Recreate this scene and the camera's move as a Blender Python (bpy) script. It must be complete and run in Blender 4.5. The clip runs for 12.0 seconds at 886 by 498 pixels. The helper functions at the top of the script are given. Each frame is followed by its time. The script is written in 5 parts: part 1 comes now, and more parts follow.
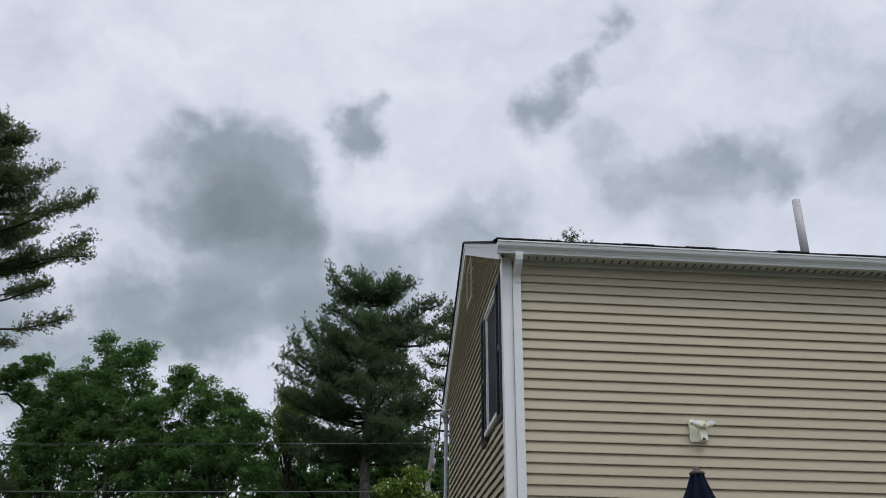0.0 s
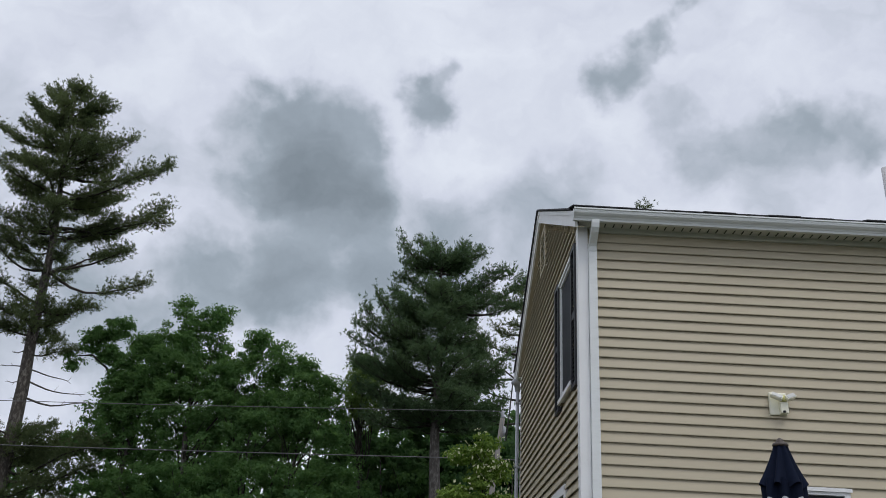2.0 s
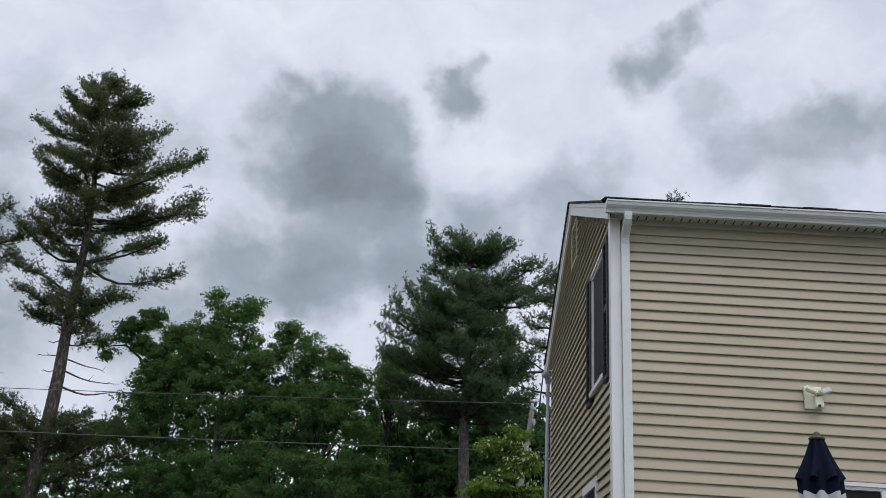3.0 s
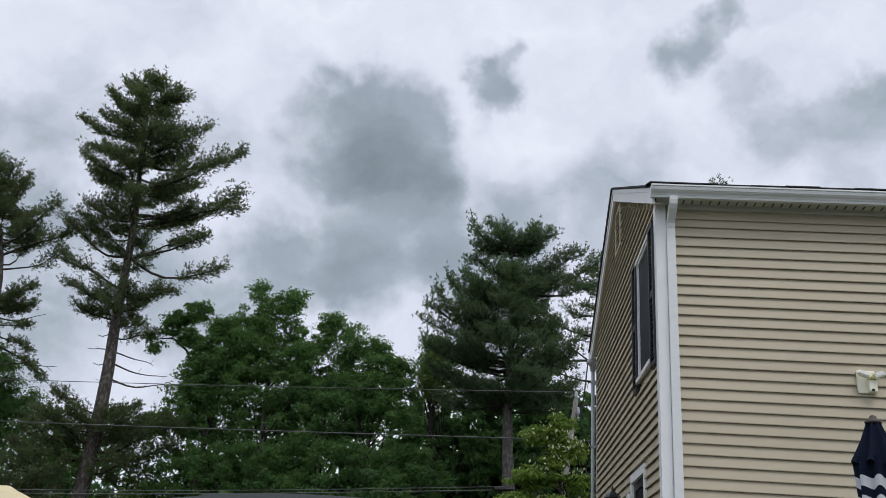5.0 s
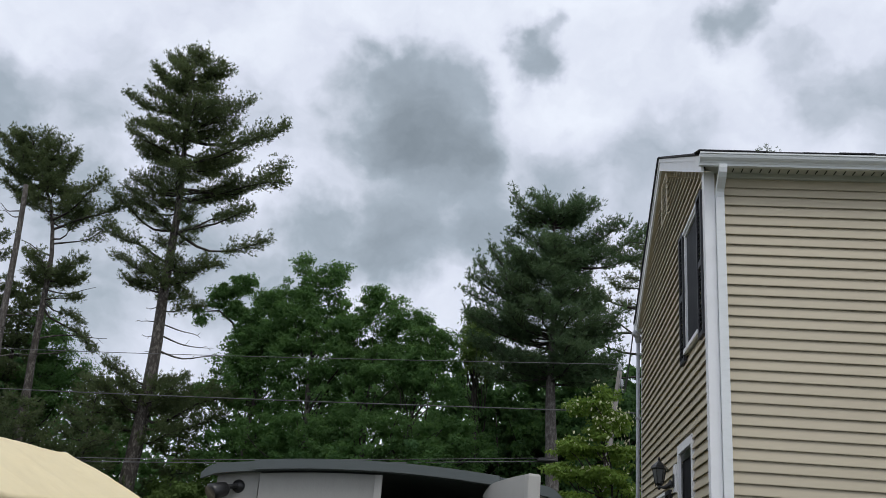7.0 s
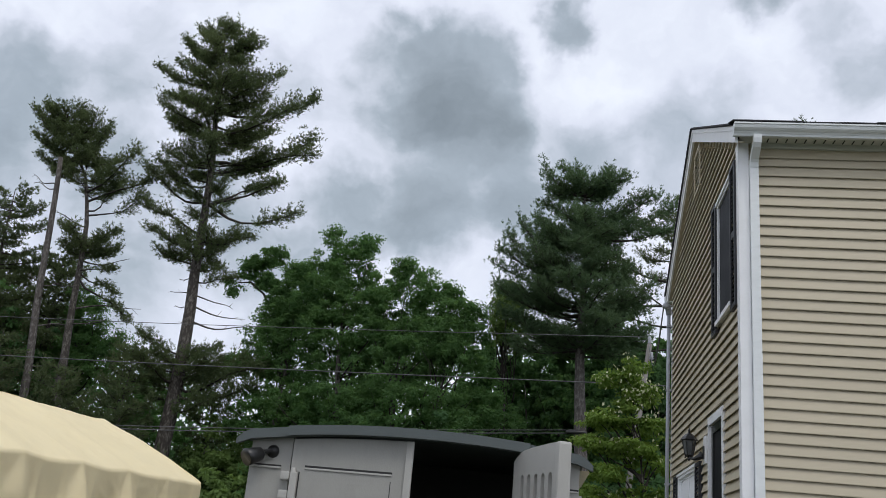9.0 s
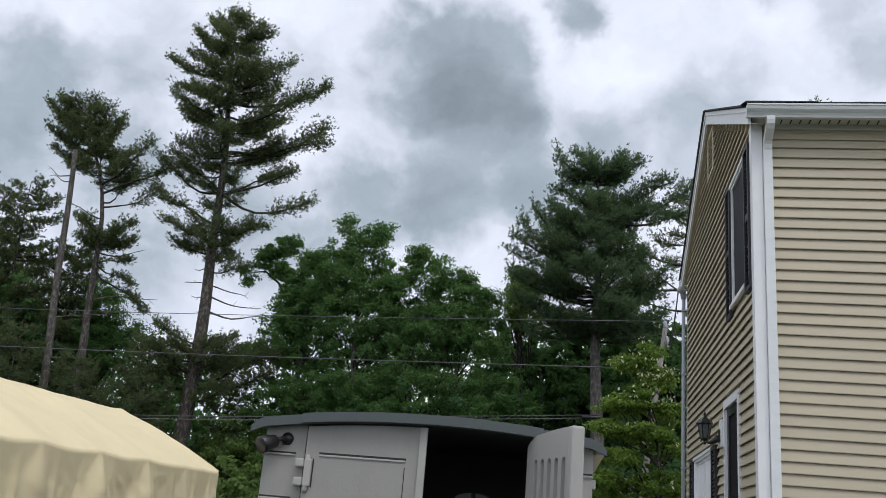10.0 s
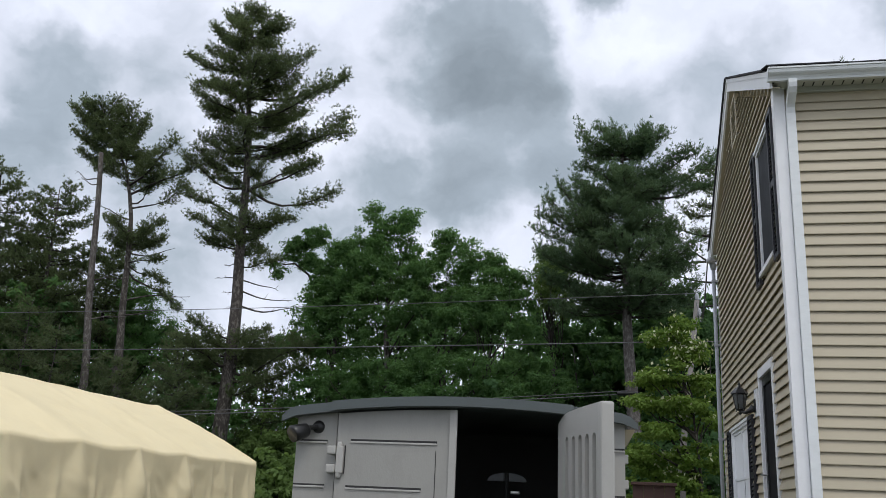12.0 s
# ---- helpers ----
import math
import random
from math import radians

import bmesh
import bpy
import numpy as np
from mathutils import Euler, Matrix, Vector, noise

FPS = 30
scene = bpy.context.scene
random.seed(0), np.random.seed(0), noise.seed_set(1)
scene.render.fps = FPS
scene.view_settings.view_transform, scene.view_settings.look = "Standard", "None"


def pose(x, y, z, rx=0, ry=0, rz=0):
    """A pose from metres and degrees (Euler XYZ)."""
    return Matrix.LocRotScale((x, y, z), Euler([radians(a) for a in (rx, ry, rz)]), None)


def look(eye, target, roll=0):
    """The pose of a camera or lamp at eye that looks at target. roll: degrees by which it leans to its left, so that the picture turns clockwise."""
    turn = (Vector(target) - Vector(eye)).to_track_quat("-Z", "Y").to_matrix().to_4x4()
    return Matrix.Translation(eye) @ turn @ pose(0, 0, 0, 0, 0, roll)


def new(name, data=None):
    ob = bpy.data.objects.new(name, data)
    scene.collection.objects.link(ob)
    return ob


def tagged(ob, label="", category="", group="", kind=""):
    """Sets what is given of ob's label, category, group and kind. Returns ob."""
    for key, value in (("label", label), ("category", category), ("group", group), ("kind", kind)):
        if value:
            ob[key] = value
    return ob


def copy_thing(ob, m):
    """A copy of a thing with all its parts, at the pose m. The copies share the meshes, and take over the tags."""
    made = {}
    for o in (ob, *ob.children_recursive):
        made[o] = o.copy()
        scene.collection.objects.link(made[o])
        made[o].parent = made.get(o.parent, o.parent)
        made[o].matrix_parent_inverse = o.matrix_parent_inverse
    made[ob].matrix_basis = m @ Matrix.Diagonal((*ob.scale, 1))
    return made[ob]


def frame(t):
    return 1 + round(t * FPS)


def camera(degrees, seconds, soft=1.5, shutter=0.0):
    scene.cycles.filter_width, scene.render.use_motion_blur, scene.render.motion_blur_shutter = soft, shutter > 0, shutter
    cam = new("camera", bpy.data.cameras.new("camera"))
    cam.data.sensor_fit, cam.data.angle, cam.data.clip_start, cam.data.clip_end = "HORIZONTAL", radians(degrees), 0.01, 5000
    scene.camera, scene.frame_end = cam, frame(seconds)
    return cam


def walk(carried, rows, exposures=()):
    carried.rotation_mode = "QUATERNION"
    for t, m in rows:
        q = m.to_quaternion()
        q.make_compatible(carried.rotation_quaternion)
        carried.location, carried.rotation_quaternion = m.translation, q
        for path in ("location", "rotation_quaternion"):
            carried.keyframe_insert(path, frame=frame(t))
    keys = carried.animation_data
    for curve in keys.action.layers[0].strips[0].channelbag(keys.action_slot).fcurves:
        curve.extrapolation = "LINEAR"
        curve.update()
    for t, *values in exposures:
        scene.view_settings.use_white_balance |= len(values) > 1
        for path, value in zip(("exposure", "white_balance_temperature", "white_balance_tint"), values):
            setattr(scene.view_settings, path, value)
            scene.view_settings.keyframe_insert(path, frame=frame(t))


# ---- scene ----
cam = camera(52.9, 12.0, 0.7)
PATH = [
    (0, (-1.353, -8.295, 1.679), (-1.199, -6.492, 2.529), 0.6),
    (0.5, (-1.376, -8.299, 1.671), (-1.262, -6.483, 2.5), 1.3),
    (1, (-1.386, -8.276, 1.661), (-1.306, -6.45, 2.472), 1.8),
    (1.5, (-1.393, -8.27, 1.662), (-1.347, -6.437, 2.46), 2.3),
    (2, (-1.405, -8.26, 1.659), (-1.403, -6.42, 2.443), 3.0),
    (2.5, (-1.419, -8.264, 1.648), (-1.454, -6.419, 2.42), 3.5),
    (3, (-1.439, -8.274, 1.643), (-1.5, -6.427, 2.408), 3.9),
    (5, (-1.477, -8.271, 1.62), (-1.626, -6.419, 2.359), 4.0),
    (5.5, (-1.485, -8.255, 1.607), (-1.658, -6.4, 2.333), 4.1),
    (6, (-1.496, -8.252, 1.606), (-1.701, -6.392, 2.314), 4.4),
    (6.5, (-1.513, -8.254, 1.599), (-1.74, -6.391, 2.29), 4.5),
    (7, (-1.522, -8.259, 1.591), (-1.76, -6.392, 2.268), 4.7),
    (9, (-1.535, -8.272, 1.564), (-1.835, -6.393, 2.178), 5.4),
    (9.5, (-1.524, -8.263, 1.565), (-1.83, -6.379, 2.16), 5.3),
    (10, (-1.515, -8.262, 1.562), (-1.846, -6.378, 2.146), 4.9),
    (10.5, (-1.507, -8.259, 1.562), (-1.86, -6.379, 2.146), 4.5),
    (11, (-1.498, -8.256, 1.562), (-1.866, -6.378, 2.141), 3.9),
    (11.5, (-1.484, -8.248, 1.561), (-1.862, -6.367, 2.127), 3.0),
    (12, (-1.475, -8.235, 1.558), (-1.868, -6.351, 2.104), 2.5),
]
walk(cam, [(t, look(eye, target, roll)) for t, eye, target, roll in PATH], [(0, -0.14), (3, -0.06), (6, 0.04), (9, 0.15), (12, 0.23)])

# ---- world, sun ----
# cloud lumps: azimuth and elevation in degrees, radius, depth of grey
CLOUDS = [(-9.8, 27.2, 6.2, 0.85), (-11.2, 30.6, 3.0, 0.7), (-13.2, 27.4, 2.6, 0.6), (-7.2, 30.0, 2.8, 0.7), (-7.6, 24.2, 4.8, 0.85), (-1.3, 32.0, 2.4, 0.8), (-0.8, 33.8, 1.5, 0.65), (-10.5, 20.6, 5.0, 0.8), (-15.8, 19.5, 4.6, 0.7), (-4.9, 20.8, 4.2, 0.75), (12.4, 33.5, 2.4, 0.7), (14.5, 35.4, 1.8, 0.65), (16.5, 37.4, 1.6, 0.55), (19.0, 28.7, 3.4, 0.45), (24.1, 28.7, 3.3, 0.52), (27.4, 28.3, 2.5, 0.5)]
CLOUDS += [(22.0, 27.0, 4.6, 0.45), (33.1, 30.2, 4.4, 0.4), (15.9, 30.6, 2.6, 0.4), (-26.0, 33.4, 5.0, 0.3), (-38.1, 18.9, 5.0, 0.75), (-32.0, 18.6, 4.5, 0.7), (-38.3, 24.5, 5.0, 0.58), (-31.5, 26.0, 5.0, 0.48), (-25.0, 17.5, 6.0, 0.6), (-19.5, 15.5, 6.0, 0.6), (7.2, 25.0, 5.5, 0.6), (0.8, 23.6, 5.0, 0.65), (-1.5, 18.5, 4.5, 0.6), (-30.0, 13.0, 7.0, 0.6), (-20.5, 26.5, 4.5, 0.3)]
SUN_AZ, SUN_EL = 152.0, 58.0


def link(tree, a, b):
    tree.links.new(a, b)


def math_node(tree, op, a, b=None, c=None, clamp=False):
    n = tree.nodes.new("ShaderNodeMath")
    n.operation, n.use_clamp = op, clamp
    for i, v in enumerate((a, b, c)):
        if v is None:
            continue
        if isinstance(v, (int, float)):
            n.inputs[i].default_value = v
        else:
            tree.links.new(v, n.inputs[i])
    return n.outputs[0]


def noise_node(tree, vec, scale, detail=4.0, rough=0.55):
    n = tree.nodes.new("ShaderNodeTexNoise")
    n.inputs["Scale"].default_value, n.inputs["Detail"].default_value, n.inputs["Roughness"].default_value = scale, detail, rough
    if vec is not None:
        tree.links.new(vec, n.inputs["Vector"])
    return n


def mix_rgb(tree, fac, a, b, blend="MIX"):
    n = tree.nodes.new("ShaderNodeMix")
    n.data_type, n.blend_type = "RGBA", blend
    for sock, v in ((n.inputs[0], fac), (n.inputs[6], a), (n.inputs[7], b)):
        if isinstance(v, (int, float)):
            sock.default_value = v
        elif isinstance(v, tuple):
            sock.default_value = (*v, 1.0) if len(v) == 3 else v
        else:
            tree.links.new(v, sock)
    return n.outputs[2]


def make_world():
    w = bpy.data.worlds.new("cloudy_sky")
    scene.world = w
    w.use_nodes = True
    t = w.node_tree
    t.nodes.clear()
    co = t.nodes.new("ShaderNodeTexCoord").outputs["Generated"]
    # puffed edges: the direction is bent by noise at two sizes
    bent = co
    for scale, amount in ((4.5, 0.13), (13.0, 0.075), (34.0, 0.030)):
        n = noise_node(t, co, scale, 4.0, 0.56)
        sub = t.nodes.new("ShaderNodeVectorMath")
        sub.operation = "SUBTRACT"
        link(t, n.outputs["Color"], sub.inputs[0])
        sub.inputs[1].default_value = (0.5, 0.5, 0.5)
        ma = t.nodes.new("ShaderNodeVectorMath")
        ma.operation = "MULTIPLY_ADD"
        link(t, sub.outputs[0], ma.inputs[0])
        ma.inputs[1].default_value = (amount,) * 3
        link(t, bent, ma.inputs[2])
        bent = ma.outputs[0]
    total = None
    for az, el, r, s in CLOUDS:
        a, e = radians(az), radians(el)
        d = (math.sin(a) * math.cos(e), math.cos(a) * math.cos(e), math.sin(e))
        dist = t.nodes.new("ShaderNodeVectorMath")
        dist.operation = "DISTANCE"
        link(t, bent, dist.inputs[0])
        dist.inputs[1].default_value = d
        mr = t.nodes.new("ShaderNodeMapRange")
        mr.interpolation_type = "SMOOTHSTEP"
        link(t, dist.outputs["Value"], mr.inputs["Value"])
        mr.inputs["From Min"].default_value, mr.inputs["From Max"].default_value = radians(r) * 0.25, radians(r) * 1.32
        mr.inputs["To Min"].default_value, mr.inputs["To Max"].default_value = s, 0.0
        total = mr.outputs[0] if total is None else math_node(t, "SMOOTH_MAX", total, mr.outputs[0], 0.25)
    # the rest of the overcast: broad soft patches over the whole dome
    stretch = t.nodes.new("ShaderNodeMapping")
    stretch.inputs["Scale"].default_value = (1.0, 1.0, 1.9)
    link(t, bent, stretch.inputs["Vector"])
    broad = noise_node(t, stretch.outputs[0], 3.2, 6.0, 0.55).outputs["Fac"]
    fine = noise_node(t, stretch.outputs[0], 9.0, 4.0, 0.5).outputs["Fac"]
    b = math_node(t, "MULTIPLY_ADD", broad, 2.6, -1.0, True)
    f = math_node(t, "MULTIPLY_ADD", fine, 0.9, -0.45)
    dark = math_node(t, "ADD", math_node(t, "MULTIPLY", total, 0.80), math_node(t, "MULTIPLY", b, 0.26))
    dark = math_node(t, "ADD", dark, math_node(t, "MULTIPLY", f, 0.55), None, True)
    ramp = t.nodes.new("ShaderNodeValToRGB")
    cr = ramp.color_ramp
    cr.elements[0].position, cr.elements[0].color = 0.0, (0.90, 0.95, 1.045, 1)
    cr.elements[1].position, cr.elements[1].color = 1.0, (0.198, 0.238, 0.276, 1)
    for p, c in ((0.28, (0.71, 0.752, 0.87, 1)), (0.6, (0.375, 0.436, 0.505, 1))):
        el = cr.elements.new(p)
        el.color = c
    link(t, dark, ramp.inputs[0])
    sky = t.nodes.new("ShaderNodeTexSky")
    sky.sky_type, sky.sun_disc = "NISHITA", False
    sky.sun_elevation, sky.sun_rotation = radians(SUN_EL), radians(SUN_AZ)
    thin = math_node(t, "SUBTRACT", 1.0, math_node(t, "MULTIPLY", noise_node(t, bent, 5.0, 3.0).outputs["Fac"], 0.12))
    blue = t.nodes.new("ShaderNodeVectorMath")
    blue.operation = "SCALE"
    link(t, sky.outputs[0], blue.inputs[0])
    blue.inputs["Scale"].default_value = 0.1
    col = mix_rgb(t, thin, blue.outputs[0], ramp.outputs[0])
    bg = t.nodes.new("ShaderNodeBackground")
    link(t, col, bg.inputs["Color"])
    bg.inputs["Strength"].default_value = 1.0
    out = t.nodes.new("ShaderNodeOutputWorld")
    link(t, bg.outputs[0], out.inputs["Surface"])


make_world()
sun = new("sun", bpy.data.lights.new("sun", "SUN"))
sun.data.energy, sun.data.angle, sun.data.color = 1.1, radians(25), (1.0, 0.96, 0.9)
a_, e_ = radians(SUN_AZ), radians(SUN_EL)
sun.matrix_basis = look((0, 0, 30), (-30 * math.sin(a_) * math.cos(e_), -30 * math.cos(a_) * math.cos(e_), 30 - 30 * math.sin(e_)))


# ---- materials ----
def surface(name, color, rough=0.6, vary=0.15, scale=6.0, fine=60.0, bump=0.1, metal=0.0, piece=0.0, dirt=None, dirt_amount=0.3, stretch=(1, 1, 1), spec=0.5):
    """A painted, plastic, wood or metal surface with broad stains and fine grain at real size."""
    m = bpy.data.materials.new(name)
    m.use_nodes = True
    t = m.node_tree
    p = t.nodes["Principled BSDF"]
    co = t.nodes.new("ShaderNodeTexCoord").outputs["Object"]
    mp = t.nodes.new("ShaderNodeMapping")
    mp.inputs["Scale"].default_value = stretch
    link(t, co, mp.inputs["Vector"])
    v = mp.outputs[0]
    n1, n2 = noise_node(t, v, scale, 5.0), noise_node(t, v, fine, 3.0)
    k = math_node(t, "ADD", math_node(t, "MULTIPLY_ADD", n1.outputs["Fac"], 2 * vary, 1 - vary), math_node(t, "MULTIPLY_ADD", n2.outputs["Fac"], vary, -vary / 2))
    if piece:
        oi = t.nodes.new("ShaderNodeObjectInfo")
        k = math_node(t, "ADD", k, math_node(t, "MULTIPLY_ADD", oi.outputs["Random"], 2 * piece, -piece))
    sc = t.nodes.new("ShaderNodeVectorMath")
    sc.operation = "SCALE"
    sc.inputs[0].default_value = color
    link(t, k, sc.inputs["Scale"])
    col = sc.outputs[0]
    if dirt:
        d = noise_node(t, v, scale * 2.3, 8.0, 0.7).outputs["Fac"]
        mask = math_node(t, "MULTIPLY", math_node(t, "MULTIPLY_ADD", d, 4.0, -1.9, True), dirt_amount)
        col = mix_rgb(t, mask, col, dirt)
    link(t, col, p.inputs["Base Color"])
    link(t, math_node(t, "MULTIPLY_ADD", n1.outputs["Fac"], 0.25, rough - 0.12, True), p.inputs["Roughness"])
    p.inputs["Metallic"].default_value = metal
    p.inputs["Specular IOR Level"].default_value = spec
    if bump:
        bp = t.nodes.new("ShaderNodeBump")
        bp.inputs["Strength"].default_value, bp.inputs["Distance"].default_value = bump, 0.01
        link(t, math_node(t, "ADD", n2.outputs["Fac"], n1.outputs["Fac"]), bp.inputs["Height"])
        link(t, bp.outputs[0], p.inputs["Normal"])
    return m


def leaf_material(name, dark, light, through_light=0.35, rough=0.5):
    """Leaves or needles: each one a little different, some light passing through."""
    m = bpy.data.materials.new(name)
    m.use_nodes = True
    t = m.node_tree
    t.nodes.clear()
    g = t.nodes.new("ShaderNodeNewGeometry")
    co = t.nodes.new("ShaderNodeTexCoord").outputs["Object"]
    patch = noise_node(t, co, 0.55, 3.0).outputs["Fac"]
    k = math_node(t, "ADD", math_node(t, "MULTIPLY", g.outputs["Random Per Island"], 0.6), math_node(t, "MULTIPLY_ADD", patch, 1.6, -0.6), None, True)
    col = mix_rgb(t, k, dark, light)
    p = t.nodes.new("ShaderNodeBsdfPrincipled")
    link(t, col, p.inputs["Base Color"])
    p.inputs["Roughness"].default_value = rough
    p.inputs["Specular IOR Level"].default_value = 0.12
    tr = t.nodes.new("ShaderNodeBsdfTranslucent")
    link(t, mix_rgb(t, 0.5, col, (light[0] * 1.3, light[1] * 1.3, light[2] * 0.7)), tr.inputs["Color"])
    mx = t.nodes.new("ShaderNodeMixShader")
    mx.inputs[0].default_value = through_light
    link(t, p.outputs[0], mx.inputs[1])
    link(t, tr.outputs[0], mx.inputs[2])
    out = t.nodes.new("ShaderNodeOutputMaterial")
    link(t, mx.outputs[0], out.inputs["Surface"])
    return m


def glass_material(name, color, rough=0.04):
    m = bpy.data.materials.new(name)
    m.use_nodes = True
    p = m.node_tree.nodes["Principled BSDF"]
    p.inputs["Base Color"].default_value = (*color, 1)
    p.inputs["Roughness"].default_value = rough
    p.inputs["Specular IOR Level"].default_value = 0.4
    return m


SIDING = surface("tan_vinyl_siding", (0.475, 0.420, 0.305), 0.5, 0.05, 1.2, 40.0, 0.05, piece=0.035, dirt=(0.36, 0.30, 0.21), dirt_amount=0.18, stretch=(0.5, 0.5, 3.0))
WHITE = surface("white_vinyl_trim", (0.82, 0.83, 0.84), 0.45, 0.05, 2.5, 50.0, 0.04, dirt=(0.60, 0.61, 0.58), dirt_amount=0.15)
GUTTER = surface("white_aluminium", (0.76, 0.79, 0.79), 0.4, 0.06, 3.0, 60.0, 0.04, dirt=(0.50, 0.52, 0.50), dirt_amount=0.18, stretch=(1, 1, 4))
SOFFIT = surface("white_soffit", (0.62, 0.63, 0.57), 0.55, 0.05, 3.0, 50.0, 0.05)
DARK = surface("dark_gap", (0.03, 0.03, 0.03), 0.8, 0.1, 10.0, 60.0, 0.0)
SHINGLE = surface("dark_asphalt_shingle", (0.045, 0.045, 0.05), 0.9, 0.3, 4.0, 90.0, 0.5, piece=0.2)
CONCRETE = surface("grey_concrete", (0.32, 0.31, 0.29), 0.85, 0.15, 3.0, 50.0, 0.3)
SHUTTER = surface("black_shutter", (0.018, 0.018, 0.024), 0.5, 0.15, 4.0, 60.0, 0.08)
SCREEN = surface("dark_window_screen", (0.016, 0.017, 0.021), 0.6, 0.15, 3.0, 200.0, 0.05, spec=0.2)
GLASS = glass_material("window_glass", (0.02, 0.024, 0.03))
DOOR_GLASS = surface("dark_door_glass", (0.010, 0.010, 0.012), 0.6, 0.1, 3.0, 60.0, 0.0, spec=0.15)
COWL = surface("dull_grey_plastic", (0.15, 0.16, 0.17), 0.5, 0.15, 6.0, 60.0, 0.0)
BLIND = surface("white_blind", (0.80, 0.81, 0.82), 0.6, 0.06, 3.0, 40.0, 0.05)
BLACK_METAL = surface("black_metal", (0.014, 0.014, 0.014), 0.35, 0.2, 20.0, 90.0, 0.1, metal=0.0)
PVC = surface("white_pvc", (0.52, 0.51, 0.52), 0.5, 0.08, 4.0, 60.0, 0.05, dirt=(0.4, 0.4, 0.38), dirt_amount=0.3)
CONDUIT = surface("grey_conduit", (0.36, 0.38, 0.41), 0.45, 0.1, 6.0, 60.0, 0.05)
LAMP_WHITE = surface("yellowed_white_plastic", (0.86, 0.85, 0.70), 0.45, 0.08, 12.0, 80.0, 0.04)
LAMP_AMBER = surface("yellowed_clear_plastic", (0.62, 0.60, 0.24), 0.35, 0.1, 14.0, 80.0, 0.04)
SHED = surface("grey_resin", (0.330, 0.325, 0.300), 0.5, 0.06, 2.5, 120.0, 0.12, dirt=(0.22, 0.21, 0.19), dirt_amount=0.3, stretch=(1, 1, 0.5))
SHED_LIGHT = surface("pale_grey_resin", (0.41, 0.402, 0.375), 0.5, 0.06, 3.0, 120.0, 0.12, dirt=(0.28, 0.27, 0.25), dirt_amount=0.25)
SHED_ROOF = surface("slate_grey_resin", (0.082, 0.097, 0.096), 0.5, 0.1, 2.5, 120.0, 0.15)
TAN_RESIN = surface("tan_resin", (0.27, 0.235, 0.155), 0.6, 0.1, 5.0, 80.0, 0.1)
# back wall and floor darker than the outer resin: inside shade put into colour
SHED_IN = surface("inner_shade_resin", (0.10, 0.10, 0.095), 0.7, 0.1, 3.0, 80.0, 0.1)
CANVAS = surface("beige_canvas", (0.90, 0.792, 0.520), 0.75, 0.06, 1.6, 140.0, 0.12, dirt=(0.66, 0.55, 0.34), dirt_amount=0.22)


def let_light_through(m, color, share):
    """Thin cloth: part of the light passes."""
    t = m.node_tree
    p = t.nodes["Principled BSDF"]
    out = t.nodes["Material Output"]
    tr = t.nodes.new("ShaderNodeBsdfTranslucent")
    tr.inputs["Color"].default_value = (*color, 1)
    mx = t.nodes.new("ShaderNodeMixShader")
    mx.inputs[0].default_value = share
    link(t, p.outputs[0], mx.inputs[1])
    link(t, tr.outputs[0], mx.inputs[2])
    link(t, mx.outputs[0], out.inputs["Surface"])


let_light_through(CANVAS, (0.95, 0.84, 0.53), 0.22)
NAVY = surface("navy_umbrella_cloth", (0.007, 0.011, 0.026), 0.85, 0.2, 8.0, 160.0, 0.2, spec=0.1)
STRIPE = surface("white_umbrella_stripe", (0.55, 0.57, 0.60), 0.8, 0.1, 8.0, 160.0, 0.2)
BRONZE = surface("bronze_pole", (0.06, 0.045, 0.035), 0.4, 0.15, 10.0, 80.0, 0.05)
BARK = surface("pine_bark", (0.045, 0.038, 0.033), 0.9, 0.55, 2.6, 11.0, 1.0, dirt=(0.26, 0.245, 0.215), dirt_amount=0.85, stretch=(2, 2, 0.9))
BARK_GREY = surface("grey_bark", (0.070, 0.061, 0.055), 0.9, 0.5, 3.0, 13.0, 1.0, dirt=(0.28, 0.27, 0.25), dirt_amount=0.8, stretch=(2, 2, 0.8))
LIMB = surface("dark_limb_bark", (0.042, 0.036, 0.030), 0.9, 0.3, 3.0, 18.0, 0.8)
NEEDLES = leaf_material("pine_needles", (0.062, 0.096, 0.056), (0.138, 0.172, 0.086), 0.5, 0.65)
NEEDLES_COOL = leaf_material("cool_pine_needles", (0.060, 0.112, 0.068), (0.128, 0.190, 0.104), 0.5, 0.65)
OAK_LEAF = leaf_material("oak_leaves", (0.066, 0.145, 0.060), (0.132, 0.238, 0.086), 0.6, 0.7)
DARK_LEAF = leaf_material("dark_hedge_leaves", (0.055, 0.122, 0.056), (0.105, 0.195, 0.080), 0.6, 0.7)
LIGHT_LEAF = leaf_material("light_green_leaves", (0.090, 0.150, 0.045), (0.160, 0.240, 0.080), 0.5, 0.65)
LIME_LEAF = leaf_material("dogwood_leaves", (0.080, 0.155, 0.030), (0.205, 0.300, 0.070), 0.45, 0.6)
BLOSSOM = leaf_material("dogwood_bracts", (0.42, 0.46, 0.26), (0.62, 0.64, 0.46), 0.3)
GRASS = surface("lawn", (0.036, 0.042, 0.022), 0.9, 0.3, 1.2, 40.0, 0.8)
RED_WOOD = surface("red_brown_boards", (0.075, 0.038, 0.030), 0.7, 0.2, 3.0, 40.0, 0.2)
POLE_WOOD = surface("weathered_pole", (0.19, 0.18, 0.165), 0.9, 0.25, 3.0, 30.0, 0.5, stretch=(3, 3, 0.4))
